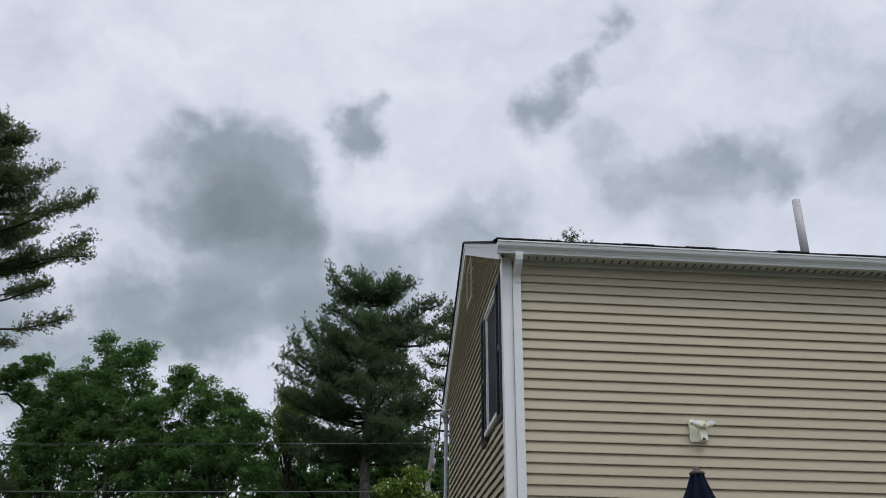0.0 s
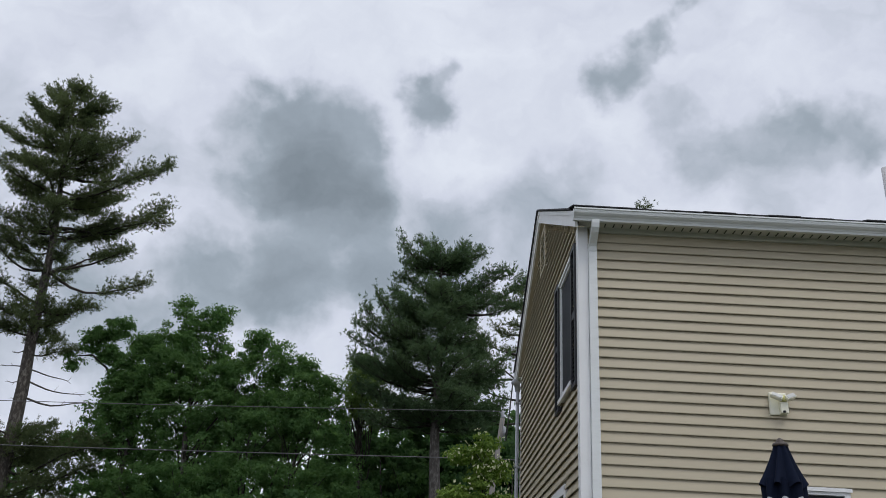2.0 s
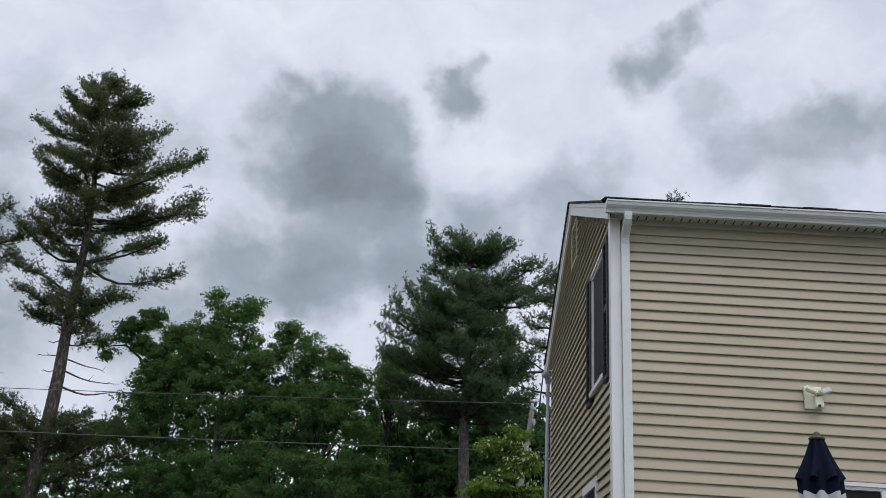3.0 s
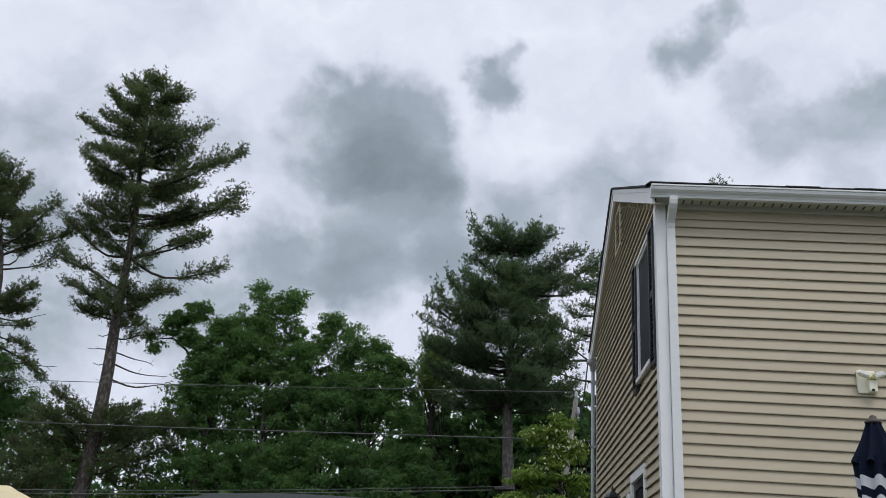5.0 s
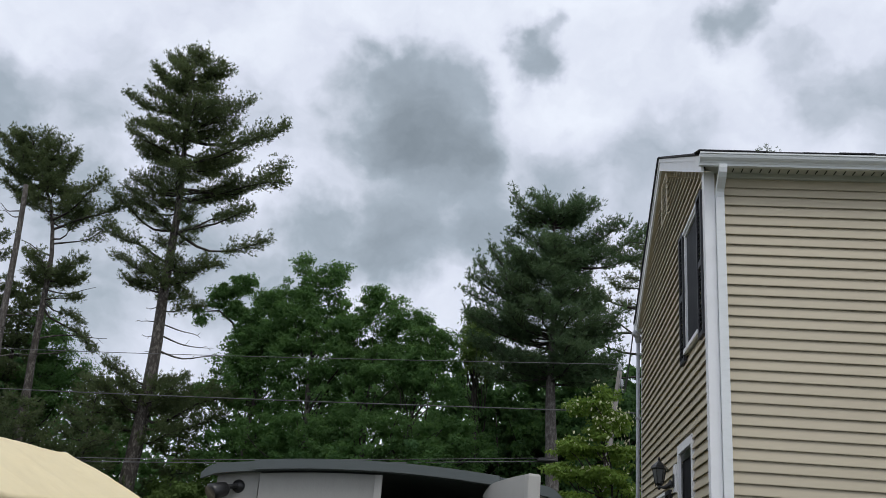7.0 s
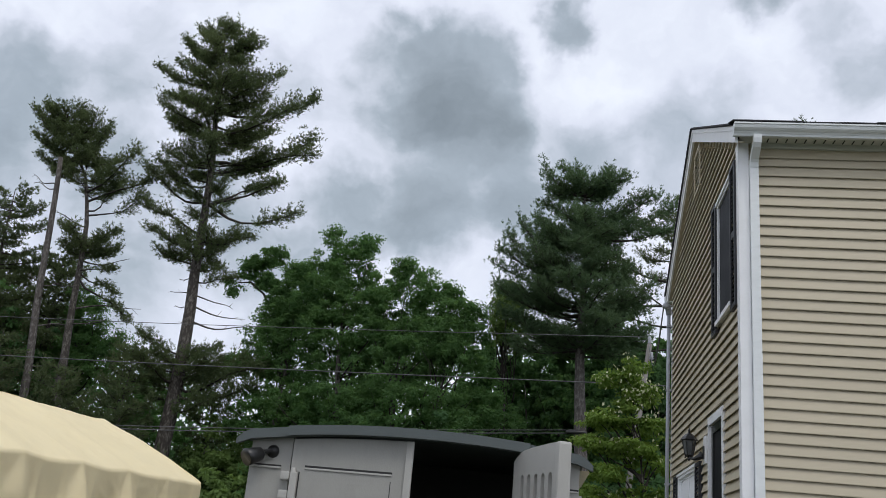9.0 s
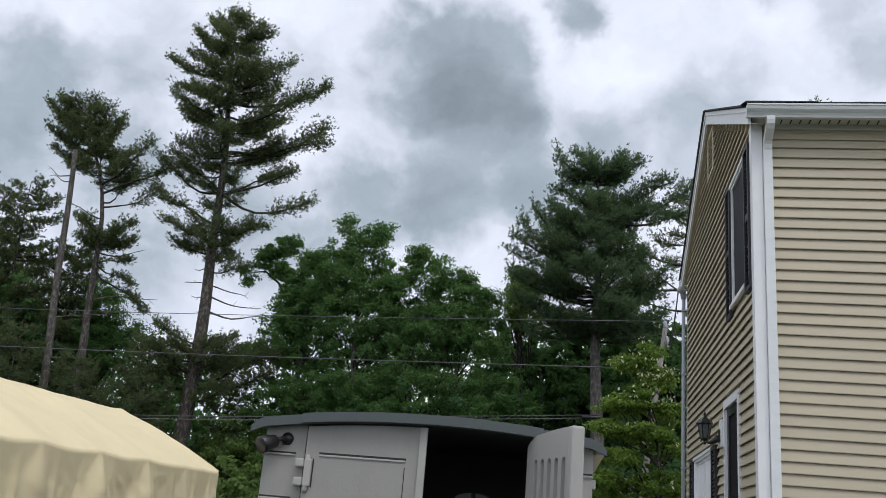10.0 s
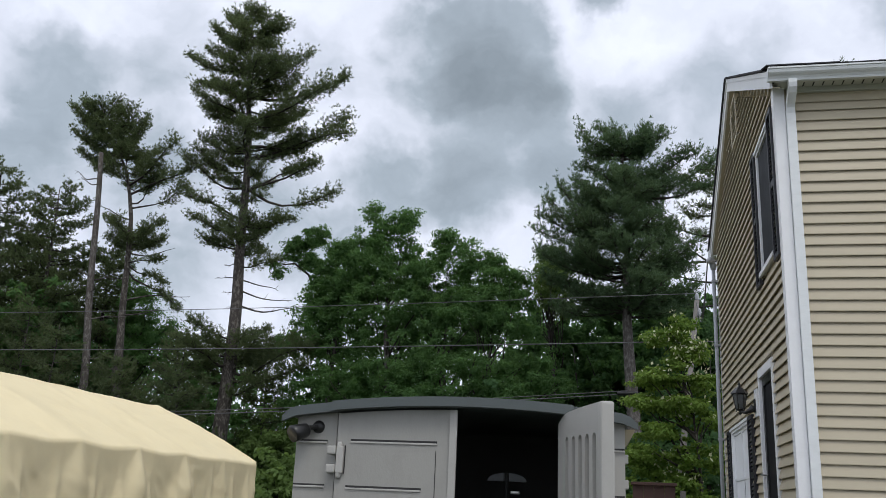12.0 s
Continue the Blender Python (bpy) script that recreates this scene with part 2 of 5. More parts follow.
CABLE = surface("cable", (0.10, 0.10, 0.105), 0.6, 0.1, 5.0, 40.0, 0.0)
GLASS_CLEAR = surface("smoky_pane", (0.10, 0.105, 0.105), 0.2, 0.1, 8.0, 60.0, 0.0)
SCREENPALE = surface("pale_lens", (0.55, 0.56, 0.55), 0.3, 0.05, 8.0, 60.0, 0.0)
SILVER = surface("worn_chrome", (0.55, 0.55, 0.55), 0.3, 0.1, 6.0, 60.0, 0.0, metal=0.9)


# ---- builders ----
def part(name, bm, material, parent=None, label="", smooth=False):
    """Links a bmesh as ONE mesh object, under a thing or a part where one is given."""
    bmesh.ops.recalc_face_normals(bm, faces=bm.faces[:])
    me = bpy.data.meshes.new(name)
    bm.to_mesh(me)
    bm.free()
    return place(name, me, material, parent, label, smooth)


def place(name, me, material, parent=None, label="", smooth=False):
    if material is not None and not me.materials:
        me.materials.append(material)
    if smooth:
        me.polygons.foreach_set("use_smooth", np.ones(len(me.polygons), dtype=bool))
    ob = new(name, me)
    if parent is not None:
        ob.parent = parent
    return tagged(ob, label=label) if label else ob


def thing(name, m, label, category, group="", kind=""):
    root = new(name)
    root.empty_display_size = 0.2
    root.matrix_basis = m
    return tagged(root, label, category, group, kind)


def box(bm, x0, x1, y0, y1, z0, z1, bevel=0.0):
    vs = [bm.verts.new((x, y, z)) for z in (z0, z1) for y in (y0, y1) for x in (x0, x1)]
    fs = [bm.faces.new([vs[i] for i in q]) for q in ((0, 2, 3, 1), (4, 5, 7, 6), (0, 1, 5, 4), (2, 6, 7, 3), (0, 4, 6, 2), (1, 3, 7, 5))]
    if bevel:
        bmesh.ops.bevel(bm, geom=list({e for f in fs for e in f.edges}), offset=bevel, segments=2, profile=0.6, affect="EDGES")
    return bm


def B():
    return bmesh.new()


def cube(x0, x1, y0, y1, z0, z1, bevel=0.0):
    return box(B(), x0, x1, y0, y1, z0, z1, bevel)


def prism(bm, outline, along, start, stop):
    """A flat outline of (a, b) pairs pushed along an axis: x takes (y, z), y takes (x, z), z takes (x, y)."""
    def at(u, a, b):
        return (u, a, b) if along == "x" else (a, u, b) if along == "y" else (a, b, u)
    lo = [bm.verts.new(at(start, a, b)) for a, b in outline]
    hi = [bm.verts.new(at(stop, a, b)) for a, b in outline]
    bm.faces.new(lo)
    bm.faces.new(hi[::-1])
    n = len(outline)
    for i in range(n):
        bm.faces.new((lo[i], hi[i], hi[(i + 1) % n], lo[(i + 1) % n]))
    return bm


def tube(bm, points, radii, sides=8, cap=True):
    """A round tube through points, its radius given at each."""
    rings = []
    pts = [Vector(p) for p in points]
    for i, p in enumerate(pts):
        d = (pts[min(i + 1, len(pts) - 1)] - pts[max(i - 1, 0)]).normalized()
        u = d.cross(Vector((0, 0, 1)) if abs(d.z) < 0.9 else Vector((1, 0, 0))).normalized()
        v = d.cross(u)
        r = radii[i] if isinstance(radii, (list, tuple)) else radii
        rings.append([bm.verts.new(p + r * (math.cos(a) * u + math.sin(a) * v)) for a in (2 * math.pi * k / sides for k in range(sides))])
    for a, b in zip(rings, rings[1:]):
        for k in range(sides):
            bm.faces.new((a[k], a[(k + 1) % sides], b[(k + 1) % sides], b[k]))
    if cap:
        bm.faces.new(rings[0])
        bm.faces.new(rings[-1][::-1])
    return bm


def lathe(bm, profile, sides=16, centre=(0, 0)):
    """A round body from (radius, z) pairs."""
    rings = [[bm.verts.new((centre[0] + r * math.cos(2 * math.pi * k / sides), centre[1] + r * math.sin(2 * math.pi * k / sides), z)) for k in range(sides)] for r, z in profile]
    for a, b in zip(rings, rings[1:]):
        for k in range(sides):
            bm.faces.new((a[k], a[(k + 1) % sides], b[(k + 1) % sides], b[k]))
    bm.faces.new(rings[0])
    bm.faces.new(rings[-1])
    return bm


def raw_mesh(name, verts, faces):
    """A mesh from arrays: verts (n, 3), faces (m, 3 or 4)."""
    verts, faces = np.asarray(verts, dtype=np.float32), np.asarray(faces, dtype=np.int32)
    me = bpy.data.meshes.new(name)
    k = faces.shape[1]
    me.vertices.add(len(verts))
    me.vertices.foreach_set("co", verts.ravel())
    me.loops.add(faces.size)
    me.loops.foreach_set("vertex_index", faces.ravel())
    me.polygons.add(len(faces))
    me.polygons.foreach_set("loop_start", np.arange(0, faces.size, k, dtype=np.int32))
    me.update(calc_edges=True)
    return me


# ---- ground ----
def make_ground():
    bm = B()
    r = [(x, y) for y in (-2400, -400, -60, 60, 400, 2400) for x in (-2400, -400, -60, 60, 400, 2400)]
    vs = [bm.verts.new((x, y, 0)) for x, y in r]
    for j in range(5):
        for i in range(5):
            q = j * 6 + i
            bm.faces.new((vs[q], vs[q + 1], vs[q + 7], vs[q + 6]))
    tagged(part("ground", bm, GRASS), "green lawn around the house and sheds", "lawn", kind="structure")


make_ground()


# ---- house ----
COURSE = 0.1016
LINE = 5.25  # a course's lower edge
DEPTH, LENGTH = 5.75, 9.5
EAVE, OVER, RAKE = 5.59, 0.19, 0.09
RIDGE_Y = DEPTH / 2
PITCH = 0.474
RIDGE = EAVE + PITCH * (RIDGE_Y + OVER)
SOFFIT_Z = 5.45
SOFFIT_TOP = 5.498
FLOOR = 0.92
house = thing("house", pose(0, 0, 0), "two-storey tan vinyl-sided house with white trim", "house")


def roof_z(y):
    return RIDGE - PITCH * abs(y - RIDGE_Y)


# openings: axis, low, high, bottom, top
GABLE_HOLES = [(0.38, 1.24, 3.97, 5.32), (0.95, 1.93, FLOOR, 3.07), (2.86, 4.67, 1.35, 2.655)]
FRONT_HOLES = [(1.78, 2.41, 1.75, 2.99)]


def wall_with_holes(name, along, lo, hi, holes, outline_top, thick=0.14):
    """A wall made of blocks between its openings, one mesh."""
    bm = B()
    cuts = sorted({lo, hi, *(h[0] for h in holes), *(h[1] for h in holes), *([RIDGE_Y] if along == "y" else [])})
    for a, b in zip(cuts, cuts[1:]):
        spans, z = [], 0.0
        for h in sorted((h for h in holes if h[0] <= a + 1e-6 and h[1] >= b - 1e-6), key=lambda h: h[2]):
            spans.append((z, h[2], h[2]))
            z = h[3]
        spans.append((z, outline_top(a), outline_top(b)))
        for z0, za, zb in spans:
            if along == "y":
                prism(bm, [(a, z0), (b, z0), (b, zb), (a, za)], "x", 0.0, thick)
            else:
                prism(bm, [(a, z0), (b, z0), (b, zb), (a, za)], "y", 0.0, thick)
    return part(name, bm, SIDING, house)


gable = wall_with_holes("wall", "y", 0.0, DEPTH, GABLE_HOLES, lambda y: roof_z(y) - 0.16)
front = wall_with_holes("wall", "x", 0.14, LENGTH, FRONT_HOLES, lambda x: SOFFIT_Z)
part("wall", cube(0.14, LENGTH, DEPTH - 0.14, DEPTH, 0, SOFFIT_Z), SIDING, house)
bm = B()
prism(bm, [(0.14, 0), (DEPTH - 0.14, 0), (DEPTH - 0.14, SOFFIT_Z), (RIDGE_Y, RIDGE - 0.16), (0.14, SOFFIT_Z)], "x", LENGTH - 0.14, LENGTH - 0.002)
part("wall", bm, SIDING, house)
part("foundation", cube(-0.012, LENGTH + 0.012, -0.012, DEPTH + 0.012, 0, 0.62), CONCRETE, house)
part("ceiling", cube(0.15, LENGTH - 0.15, 0.15, DEPTH - 0.15, 5.3, 5.4), WHITE, house)
part("floor_slab", cube(0.15, LENGTH - 0.15, 0.15, DEPTH - 0.15, 3.1, 3.3), DARK, house)


# roof: two slabs, white rakes and fascia, shingle courses
def slab(y0, z0, y1, z1, t, x0, x1):
    return prism(B(), [(y0, z0), (y1, z1), (y1, z1 - t), (y0, z0 - t)], "x", x0, x1)


back_y = DEPTH + OVER
for y_e, s in ((-OVER, 1), (back_y, -1)):
    deck = part("roof", slab(y_e, EAVE, RIDGE_Y, RIDGE, 0.05, -RAKE, LENGTH + RAKE), SHINGLE, house, "dark shingle roof slope")
    run = RIDGE_Y + OVER
    n = 22
    edge = B()
    for k in range(30):
        x0 = -RAKE - 0.036 + k * 0.326
        lift = 0.008 + 0.005 * math.sin(k * 2.3) + 0.003 * math.sin(k * 5.1 + 1)
        reach = 0.112 + 0.006 * math.sin(k * 3.7)
        yb = y_e + s * 0.2
        prism(edge, [(y_e - s * reach, EAVE + lift + 0.006), (yb, EAVE + 0.2 * PITCH + 0.036), (yb, EAVE + 0.2 * PITCH + 0.026), (y_e - s * reach, EAVE + lift - 0.004)], "x", x0, x0 + 0.322)
    part("shingle_course", edge, SHINGLE, deck, "worn shingle edge over the gutter")
    for i in range(1, n):
        a, b = i / n, (i + 1.25) / n
        ya, yb = y_e + s * run * a, y_e + s * run * min(b, 1.0)
        za, zb = EAVE + PITCH * run * a + 0.02, EAVE + PITCH * run * min(b, 1.0) + 0.008
        part("shingle_course", prism(B(), [(ya, za + 0.012), (yb, zb + 0.006), (yb, zb + 0.001), (ya, za - 0.004)], "x", -RAKE - 0.036, LENGTH + RAKE + 0.03), SHINGLE, deck)
    part("drip_edge", slab(y_e, EAVE + 0.008, RIDGE_Y, RIDGE + 0.008, 0.007, -RAKE - 0.026, -RAKE - 0.0125), SHINGLE, house, "dark shingle edge")
    # rake boards on the gable end
    part("rake_board", slab(y_e, EAVE - 0.05, RIDGE_Y, RIDGE - 0.05, 0.125, -RAKE, -RAKE + 0.025), WHITE, house, "white rake board")
    part("rake_lip", slab(y_e, EAVE - 0.0, RIDGE_Y, RIDGE - 0.0, 0.05, -RAKE - 0.012, -RAKE), WHITE, house)
    # rake soffit in siding tan, darker than soffit white: overhang shade put into colour
    part("rake_soffit", slab(y_e, EAVE - 0.162, RIDGE_Y, RIDGE - 0.162, 0.012, -RAKE + 0.025, 0.0), SIDING, house)
    part("fascia", cube(-RAKE + 0.026, LENGTH, y_e if s > 0 else y_e - 0.02, y_e + 0.02 if s > 0 else y_e, SOFFIT_TOP - 0.0122, EAVE - 0.055), WHITE, house)
part("ridge_cap", prism(B(), [(RIDGE_Y - 0.12, RIDGE - 0.04), (RIDGE_Y, RIDGE + 0.03), (RIDGE_Y + 0.12, RIDGE - 0.04), (RIDGE_Y, RIDGE + 0.01)], "x", -RAKE - 0.02, LENGTH + RAKE), SHINGLE, house)

# eave soffit with its vent slots
soffit = part("soffit", cube(-0.042, LENGTH, -OVER + 0.021, -0.001, SOFFIT_TOP - 0.012, SOFFIT_TOP), SOFFIT, house, "white vented soffit")
part("frieze_board", cube(0.086, LENGTH, -0.042, -0.001, SOFFIT_Z - 0.012, SOFFIT_TOP - 0.0125), SOFFIT, house, "white frieze strip under the soffit")
slot = cube(-0.005, 0.005, -0.038, 0.038, -0.006, 0.0)
slot_me = bpy.data.meshes.new("vent_slot")
slot.to_mesh(slot_me)
slot.free()
slot_me.materials.append(DARK)
for i in range(int((LENGTH - 0.3) / 0.087)):
    o = place("vent_slot", slot_me, None, soffit)
    o.location = (0.14 + i * 0.087, -0.108, SOFFIT_TOP - 0.0125)
part("soffit", cube(-RAKE + 0.026, LENGTH, DEPTH + 0.001, back_y - 0.021, SOFFIT_Z - 0.012, SOFFIT_Z), SOFFIT, house)

# K-style gutters
for y_e, s in ((-OVER, -1), (back_y, 1)):
    prof = [(0.0, 5.474), (0.060, 5.462), (0.066, 5.482), (0.078, 5.498), (0.097, 5.511), (0.112, 5.526), (0.118, 5.545), (0.118, 5.56), (0.128, 5.56), (0.128, 5.575), (0.112, 5.575), (0.108, 5.575), (0.108, 5.54), (0.07, 5.485), (0.006, 5.485), (0.006, 5.585), (0.0, 5.585)]
    g = part("gutter", prism(B(), [(y_e + s * a, z) for a, z in prof], "x", -RAKE - 0.02, LENGTH + 0.05), GUTTER, house, "white aluminium gutter")
    cap = [(0.0, 5.474), (0.060, 5.462), (0.066, 5.482), (0.078, 5.498), (0.097, 5.511), (0.112, 5.526), (0.118, 5.56), (0.128, 5.56), (0.128, 5.575), (0.0, 5.575)]
    part("gutter_end_cap", prism(B(), [(y_e + s * a, z) for a, z in cap], "x", -RAKE - 0.026, -RAKE - 0.0205), GUTTER, g)

# corner posts, starter trim
part("corner_post", prism(B(), [(-0.040, -0.040), (0.060, -0.040), (0.060, -0.002), (-0.002, -0.002), (-0.002, 0.085), (-0.040, 0.085)], "z", 0.6, SOFFIT_TOP - 0.013), WHITE, house, "white corner post")
part("corner_post", prism(B(), [(-0.022, DEPTH + 0.022), (0.085, DEPTH + 0.022), (0.085, DEPTH + 0.002), (-0.002, DEPTH + 0.002), (-0.002, DEPTH - 0.085), (-0.022, DEPTH - 0.085)], "z", 0.6, SOFFIT_Z - 0.013), WHITE, house)


# downspout with elbows
def spout(bm, pts, w, d):
    """Square pipe with rounded ribs along points in one upright plane (y, z) at x centre."""
    rings = []
    for i, (x, y, z) in enumerate(pts):
        p0, p1 = Vector(pts[max(i - 1, 0)]), Vector(pts[min(i + 1, len(pts) - 1)])
        dr = (p1 - p0).normalized()
        nrm = Vector((0, dr.z, -dr.y)) if abs(dr.x) < 0.5 else Vector((0, 1, 0))
        sec = [(-w, -d), (-w * 0.5, -d * 0.9), (0, -d), (w * 0.5, -d * 0.9), (w, -d), (w, d), (-w, d)]
        rings.append([bm.verts.new(Vector((x, y, z)) + Vector((1, 0, 0)) * a + nrm * b) for a, b in sec])
    for a, b in zip(rings, rings[1:]):
        for k in range(7):
            bm.faces.new((a[k], a[(k + 1) % 7], b[(k + 1) % 7], b[k]))
    bm.faces.new(rings[0])
    bm.faces.new(rings[-1])
    return bm


DSX = 0.103
down = part("downspout", spout(B(), [(DSX, -0.052, 5.25), (DSX, -0.052, 4.0), (DSX, -0.052, 2.5), (DSX, -0.052, 0.25)], 0.040, 0.030), GUTTER, house, "white downspout")
part("elbow", spout(B(), [(DSX, -0.238, 5.475), (DSX, -0.238, 5.44), (DSX, -0.230, 5.41), (DSX, -0.205, 5.38), (DSX, -0.14, 5.335), (DSX, -0.095, 5.305), (DSX, -0.068, 5.27), (DSX, -0.054, 5.215)], 0.037, 0.033), GUTTER, down, "white downspout elbow")

# siding boards
def board_mesh(name, along, length):
    """One lap board: thick at its lower edge, thin at its top."""
    d = 0.028 if along == "x" else 0.036
    prof = [(0.0, 0.018), (-d + 0.005, 0.018), (-d + 0.0045, 0.0), (-d + 0.0015, 0.0), (-d, 0.004), (-d + 0.001, 0.012), (-0.003, COURSE + 0.014), (0.0, COURSE + 0.014)]
    bm = B()
    prism(bm, prof, "x", 0.0, length) if along == "x" else prism(bm, prof, "y", 0.0, length)
    bmesh.ops.recalc_face_normals(bm, faces=bm.faces[:])
    me = bpy.data.meshes.new(name)
    bm.to_mesh(me)
    bm.free()
    me.materials.append(SIDING)
    return me


BOARDS = {}


def board(along, a, b, z, parent):
    key = (along, round(b - a, 3))
    if key not in BOARDS:
        BOARDS[key] = board_mesh("siding_board", along, b - a)
    o = place("siding_board", BOARDS[key], None, parent)
    o.location = (a, -0.002, z) if along == "x" else (-0.002, a, z)


def spans(lo, hi, z, holes):
    out = [(lo, hi)]
    for h in holes:
        if h[2] < z + COURSE * 0.9 and h[3] > z + COURSE * 0.1:
            out = [q for a, b in out for q in ((a, min(b, h[0])), (max(a, h[1]), b)) if q[1] - q[0] > 0.03]
    return out


z = LINE - COURSE * math.floor((LINE - 0.62) / COURSE)
while z < RIDGE - 0.3:
    if z + COURSE < SOFFIT_Z + 0.03:
        for a, b in spans(0.086, LENGTH, z, FRONT_HOLES):
            board("x", a, b, min(z, SOFFIT_Z - 0.013 - COURSE), front)
    lo, hi = 0.086, DEPTH - 0.086
    if z + COURSE > SOFFIT_Z - 0.1:
        reach = (RIDGE - 0.17 - (z + COURSE)) / PITCH
        lo, hi = max(0.0, RIDGE_Y - reach), min(DEPTH, RIDGE_Y + reach)
    for a, b in spans(lo, hi, z, GABLE_HOLES):
        board("y", a, b, z, gable)
    z += COURSE


# ---- windows and doors of the house ----
def wbox(bm, axis, u0, u1, d0, d1, z0, z1, bevel=0.0):
    """A block on a wall: u along it, d outwards from it."""
    return box(bm, -d1, -d0, u0, u1, z0, z1, bevel) if axis == "y" else box(bm, u0, u1, -d1, -d0, z0, z1, bevel)


def ring(bm, axis, u0, u1, d0, d1, z0, z1, w):
    wbox(bm, axis, u0, u0 + w, d0, d1, z0, z1)
    wbox(bm, axis, u1 - w, u1, d0, d1, z0, z1)
    wbox(bm, axis, u0 + w, u1 - w, d0, d1, z0, z0 + w)
    wbox(bm, axis, u0 + w, u1 - w, d0, d1, z1 - w, z1)
    return bm


def window(axis, u0, u1, z0, z1, label, pane=SCREEN, mullions=0, blind=False):
    win = part("window", ring(B(), axis, u0, u1, -0.05, 0.041, z0, z1, 0.05), WHITE, house, label)
    part("drip_cap", wbox(B(), axis, u0 - 0.015, u1 + 0.015, 0.0415, 0.058, z1 - 0.02, z1 + 0.015), WHITE, win)
    part("sill", wbox(B(), axis, u0 - 0.02, u1 + 0.02, 0.0415, 0.068, z0 - 0.025, z0 + 0.02), WHITE, win)
    n = mullions + 1
    step = (u1 - u0 - 0.1) / n
    zm = (z0 + z1) / 2
    for i in range(n):
        a, b = u0 + 0.05 + i * step, u0 + 0.05 + (i + 1) * step
        part("sash", ring(B(), axis, a, b, -0.02, 0.012, zm - 0.02, z1 - 0.05, 0.035), WHITE, win)
        part("sash", ring(B(), axis, a, b, -0.045, -0.021, z0 + 0.05, zm + 0.02, 0.035), WHITE, win)
        part("pane", wbox(B(), axis, a + 0.03, b - 0.03, -0.012, -0.006, zm, z1 - 0.07), GLASS, win)
        part("pane", wbox(B(), axis, a + 0.03, b - 0.03, -0.04, -0.034, z0 + 0.07, zm), GLASS, win)
        if blind:
            part("blind", wbox(B(), axis, a + 0.03, b - 0.03, -0.004, 0.0, z0 + 0.07, z1 - 0.07), BLIND, win, "white window covering")
        else:
            part("insect_screen", wbox(B(), axis, a + 0.005, b - 0.005, 0.014, 0.02, z0 + 0.055, z1 - 0.055), pane, win, "dark insect screen")
    return win


SLATS = {}


def shutter(u0, u1, z0, z1):
    """A louvred shutter flat on the gable wall."""
    s = part("shutter", ring(B(), "y", u0, u1, 0.024, 0.060, z0, z1, 0.045), SHUTTER, house, "black louvred shutter")
    zm = z0 + (z1 - z0) * 0.5
    part("mid_rail", wbox(B(), "y", u0 + 0.045, u1 - 0.045, 0.024, 0.055, zm - 0.035, zm + 0.035), SHUTTER, s)
    part("backing", wbox(B(), "y", u0 + 0.045, u1 - 0.045, 0.024, 0.028, z0 + 0.045, z1 - 0.045), SHUTTER, s)
    key = round(u1 - u0, 3)
    if key not in SLATS:
        w = u1 - u0 - 0.09
        bm = prism(B(), [(-0.03, -0.012), (-0.05, -0.022), (-0.052, -0.016), (-0.032, 0.018)], "y", 0, w)
        bmesh.ops.recalc_face_normals(bm, faces=bm.faces[:])
        SLATS[key] = bpy.data.meshes.new("slat")
        bm.to_mesh(SLATS[key])
        bm.free()
        SLATS[key].materials.append(SHUTTER)
    zz = z0 + 0.075
    while zz < z1 - 0.07:
        if abs(zz - zm) > 0.06:
            o = place("slat", SLATS[key], None, s)
            o.location = (0, u0 + 0.045, zz)
        zz += 0.045


window("y", 0.38, 1.24, 3.97, 5.32, "white-framed sash window with dark screen")
shutter(0.087, 0.36, 3.88, 5.36)
shutter(1.26, 1.54, 3.88, 5.36)
window("y", 2.86, 4.67, 1.35, 2.655, "white twin window with pale blinds", mullions=1, blind=True)
shutter(2.46, 2.84, 1.33, 2.66)
shutter(4.69, 5.05, 1.33, 2.66)
window("x", 1.78, 2.41, 1.75, 2.99, "white-framed sash window with dark glass")

# black storm door in a white frame
DY0, DY1, DZ1 = 0.95, 1.93, 3.07
bm = B()
for a, b in ((DY0, DY0 + 0.07), (DY1 - 0.07, DY1)):
    wbox(bm, "y", a, b, -0.06, 0.043, FLOOR, DZ1 - 0.09)
wbox(bm, "y", DY0, DY1, -0.06, 0.043, DZ1 - 0.09, DZ1)
part("door_frame", bm, WHITE, house, "white door casing")
door = part("door", ring(B(), "y", DY0 + 0.072, DY1 - 0.072, -0.03, 0.012, FLOOR + 0.02, DZ1 - 0.092, 0.09), BLACK_METAL, house, "closed black storm door")
part("glass", wbox(B(), "y", DY0 + 0.16, DY1 - 0.16, -0.012, -0.006, FLOOR + 0.11, DZ1 - 0.18), DOOR_GLASS, door)
part("inner_door", wbox(B(), "y", DY0 + 0.075, DY1 - 0.075, -0.11, -0.07, FLOOR + 0.02, DZ1 - 0.095), SHUTTER, door, "dark inner door")
hb = B()
tube(hb, [(-0.012, DY1 - 0.11, 1.97), (-0.06, DY1 - 0.11, 1.97), (-0.075, DY1 - 0.14, 1.97), (-0.075, DY1 - 0.25, 1.965)], [0.011, 0.011, 0.011, 0.008], 8)
part("handle", hb, SILVER, door, "brushed metal lever handle")
part("threshold", wbox(B(), "y", DY0, DY1, -0.12, 0.05, FLOOR - 0.04, FLOOR), CONCRETE, house)

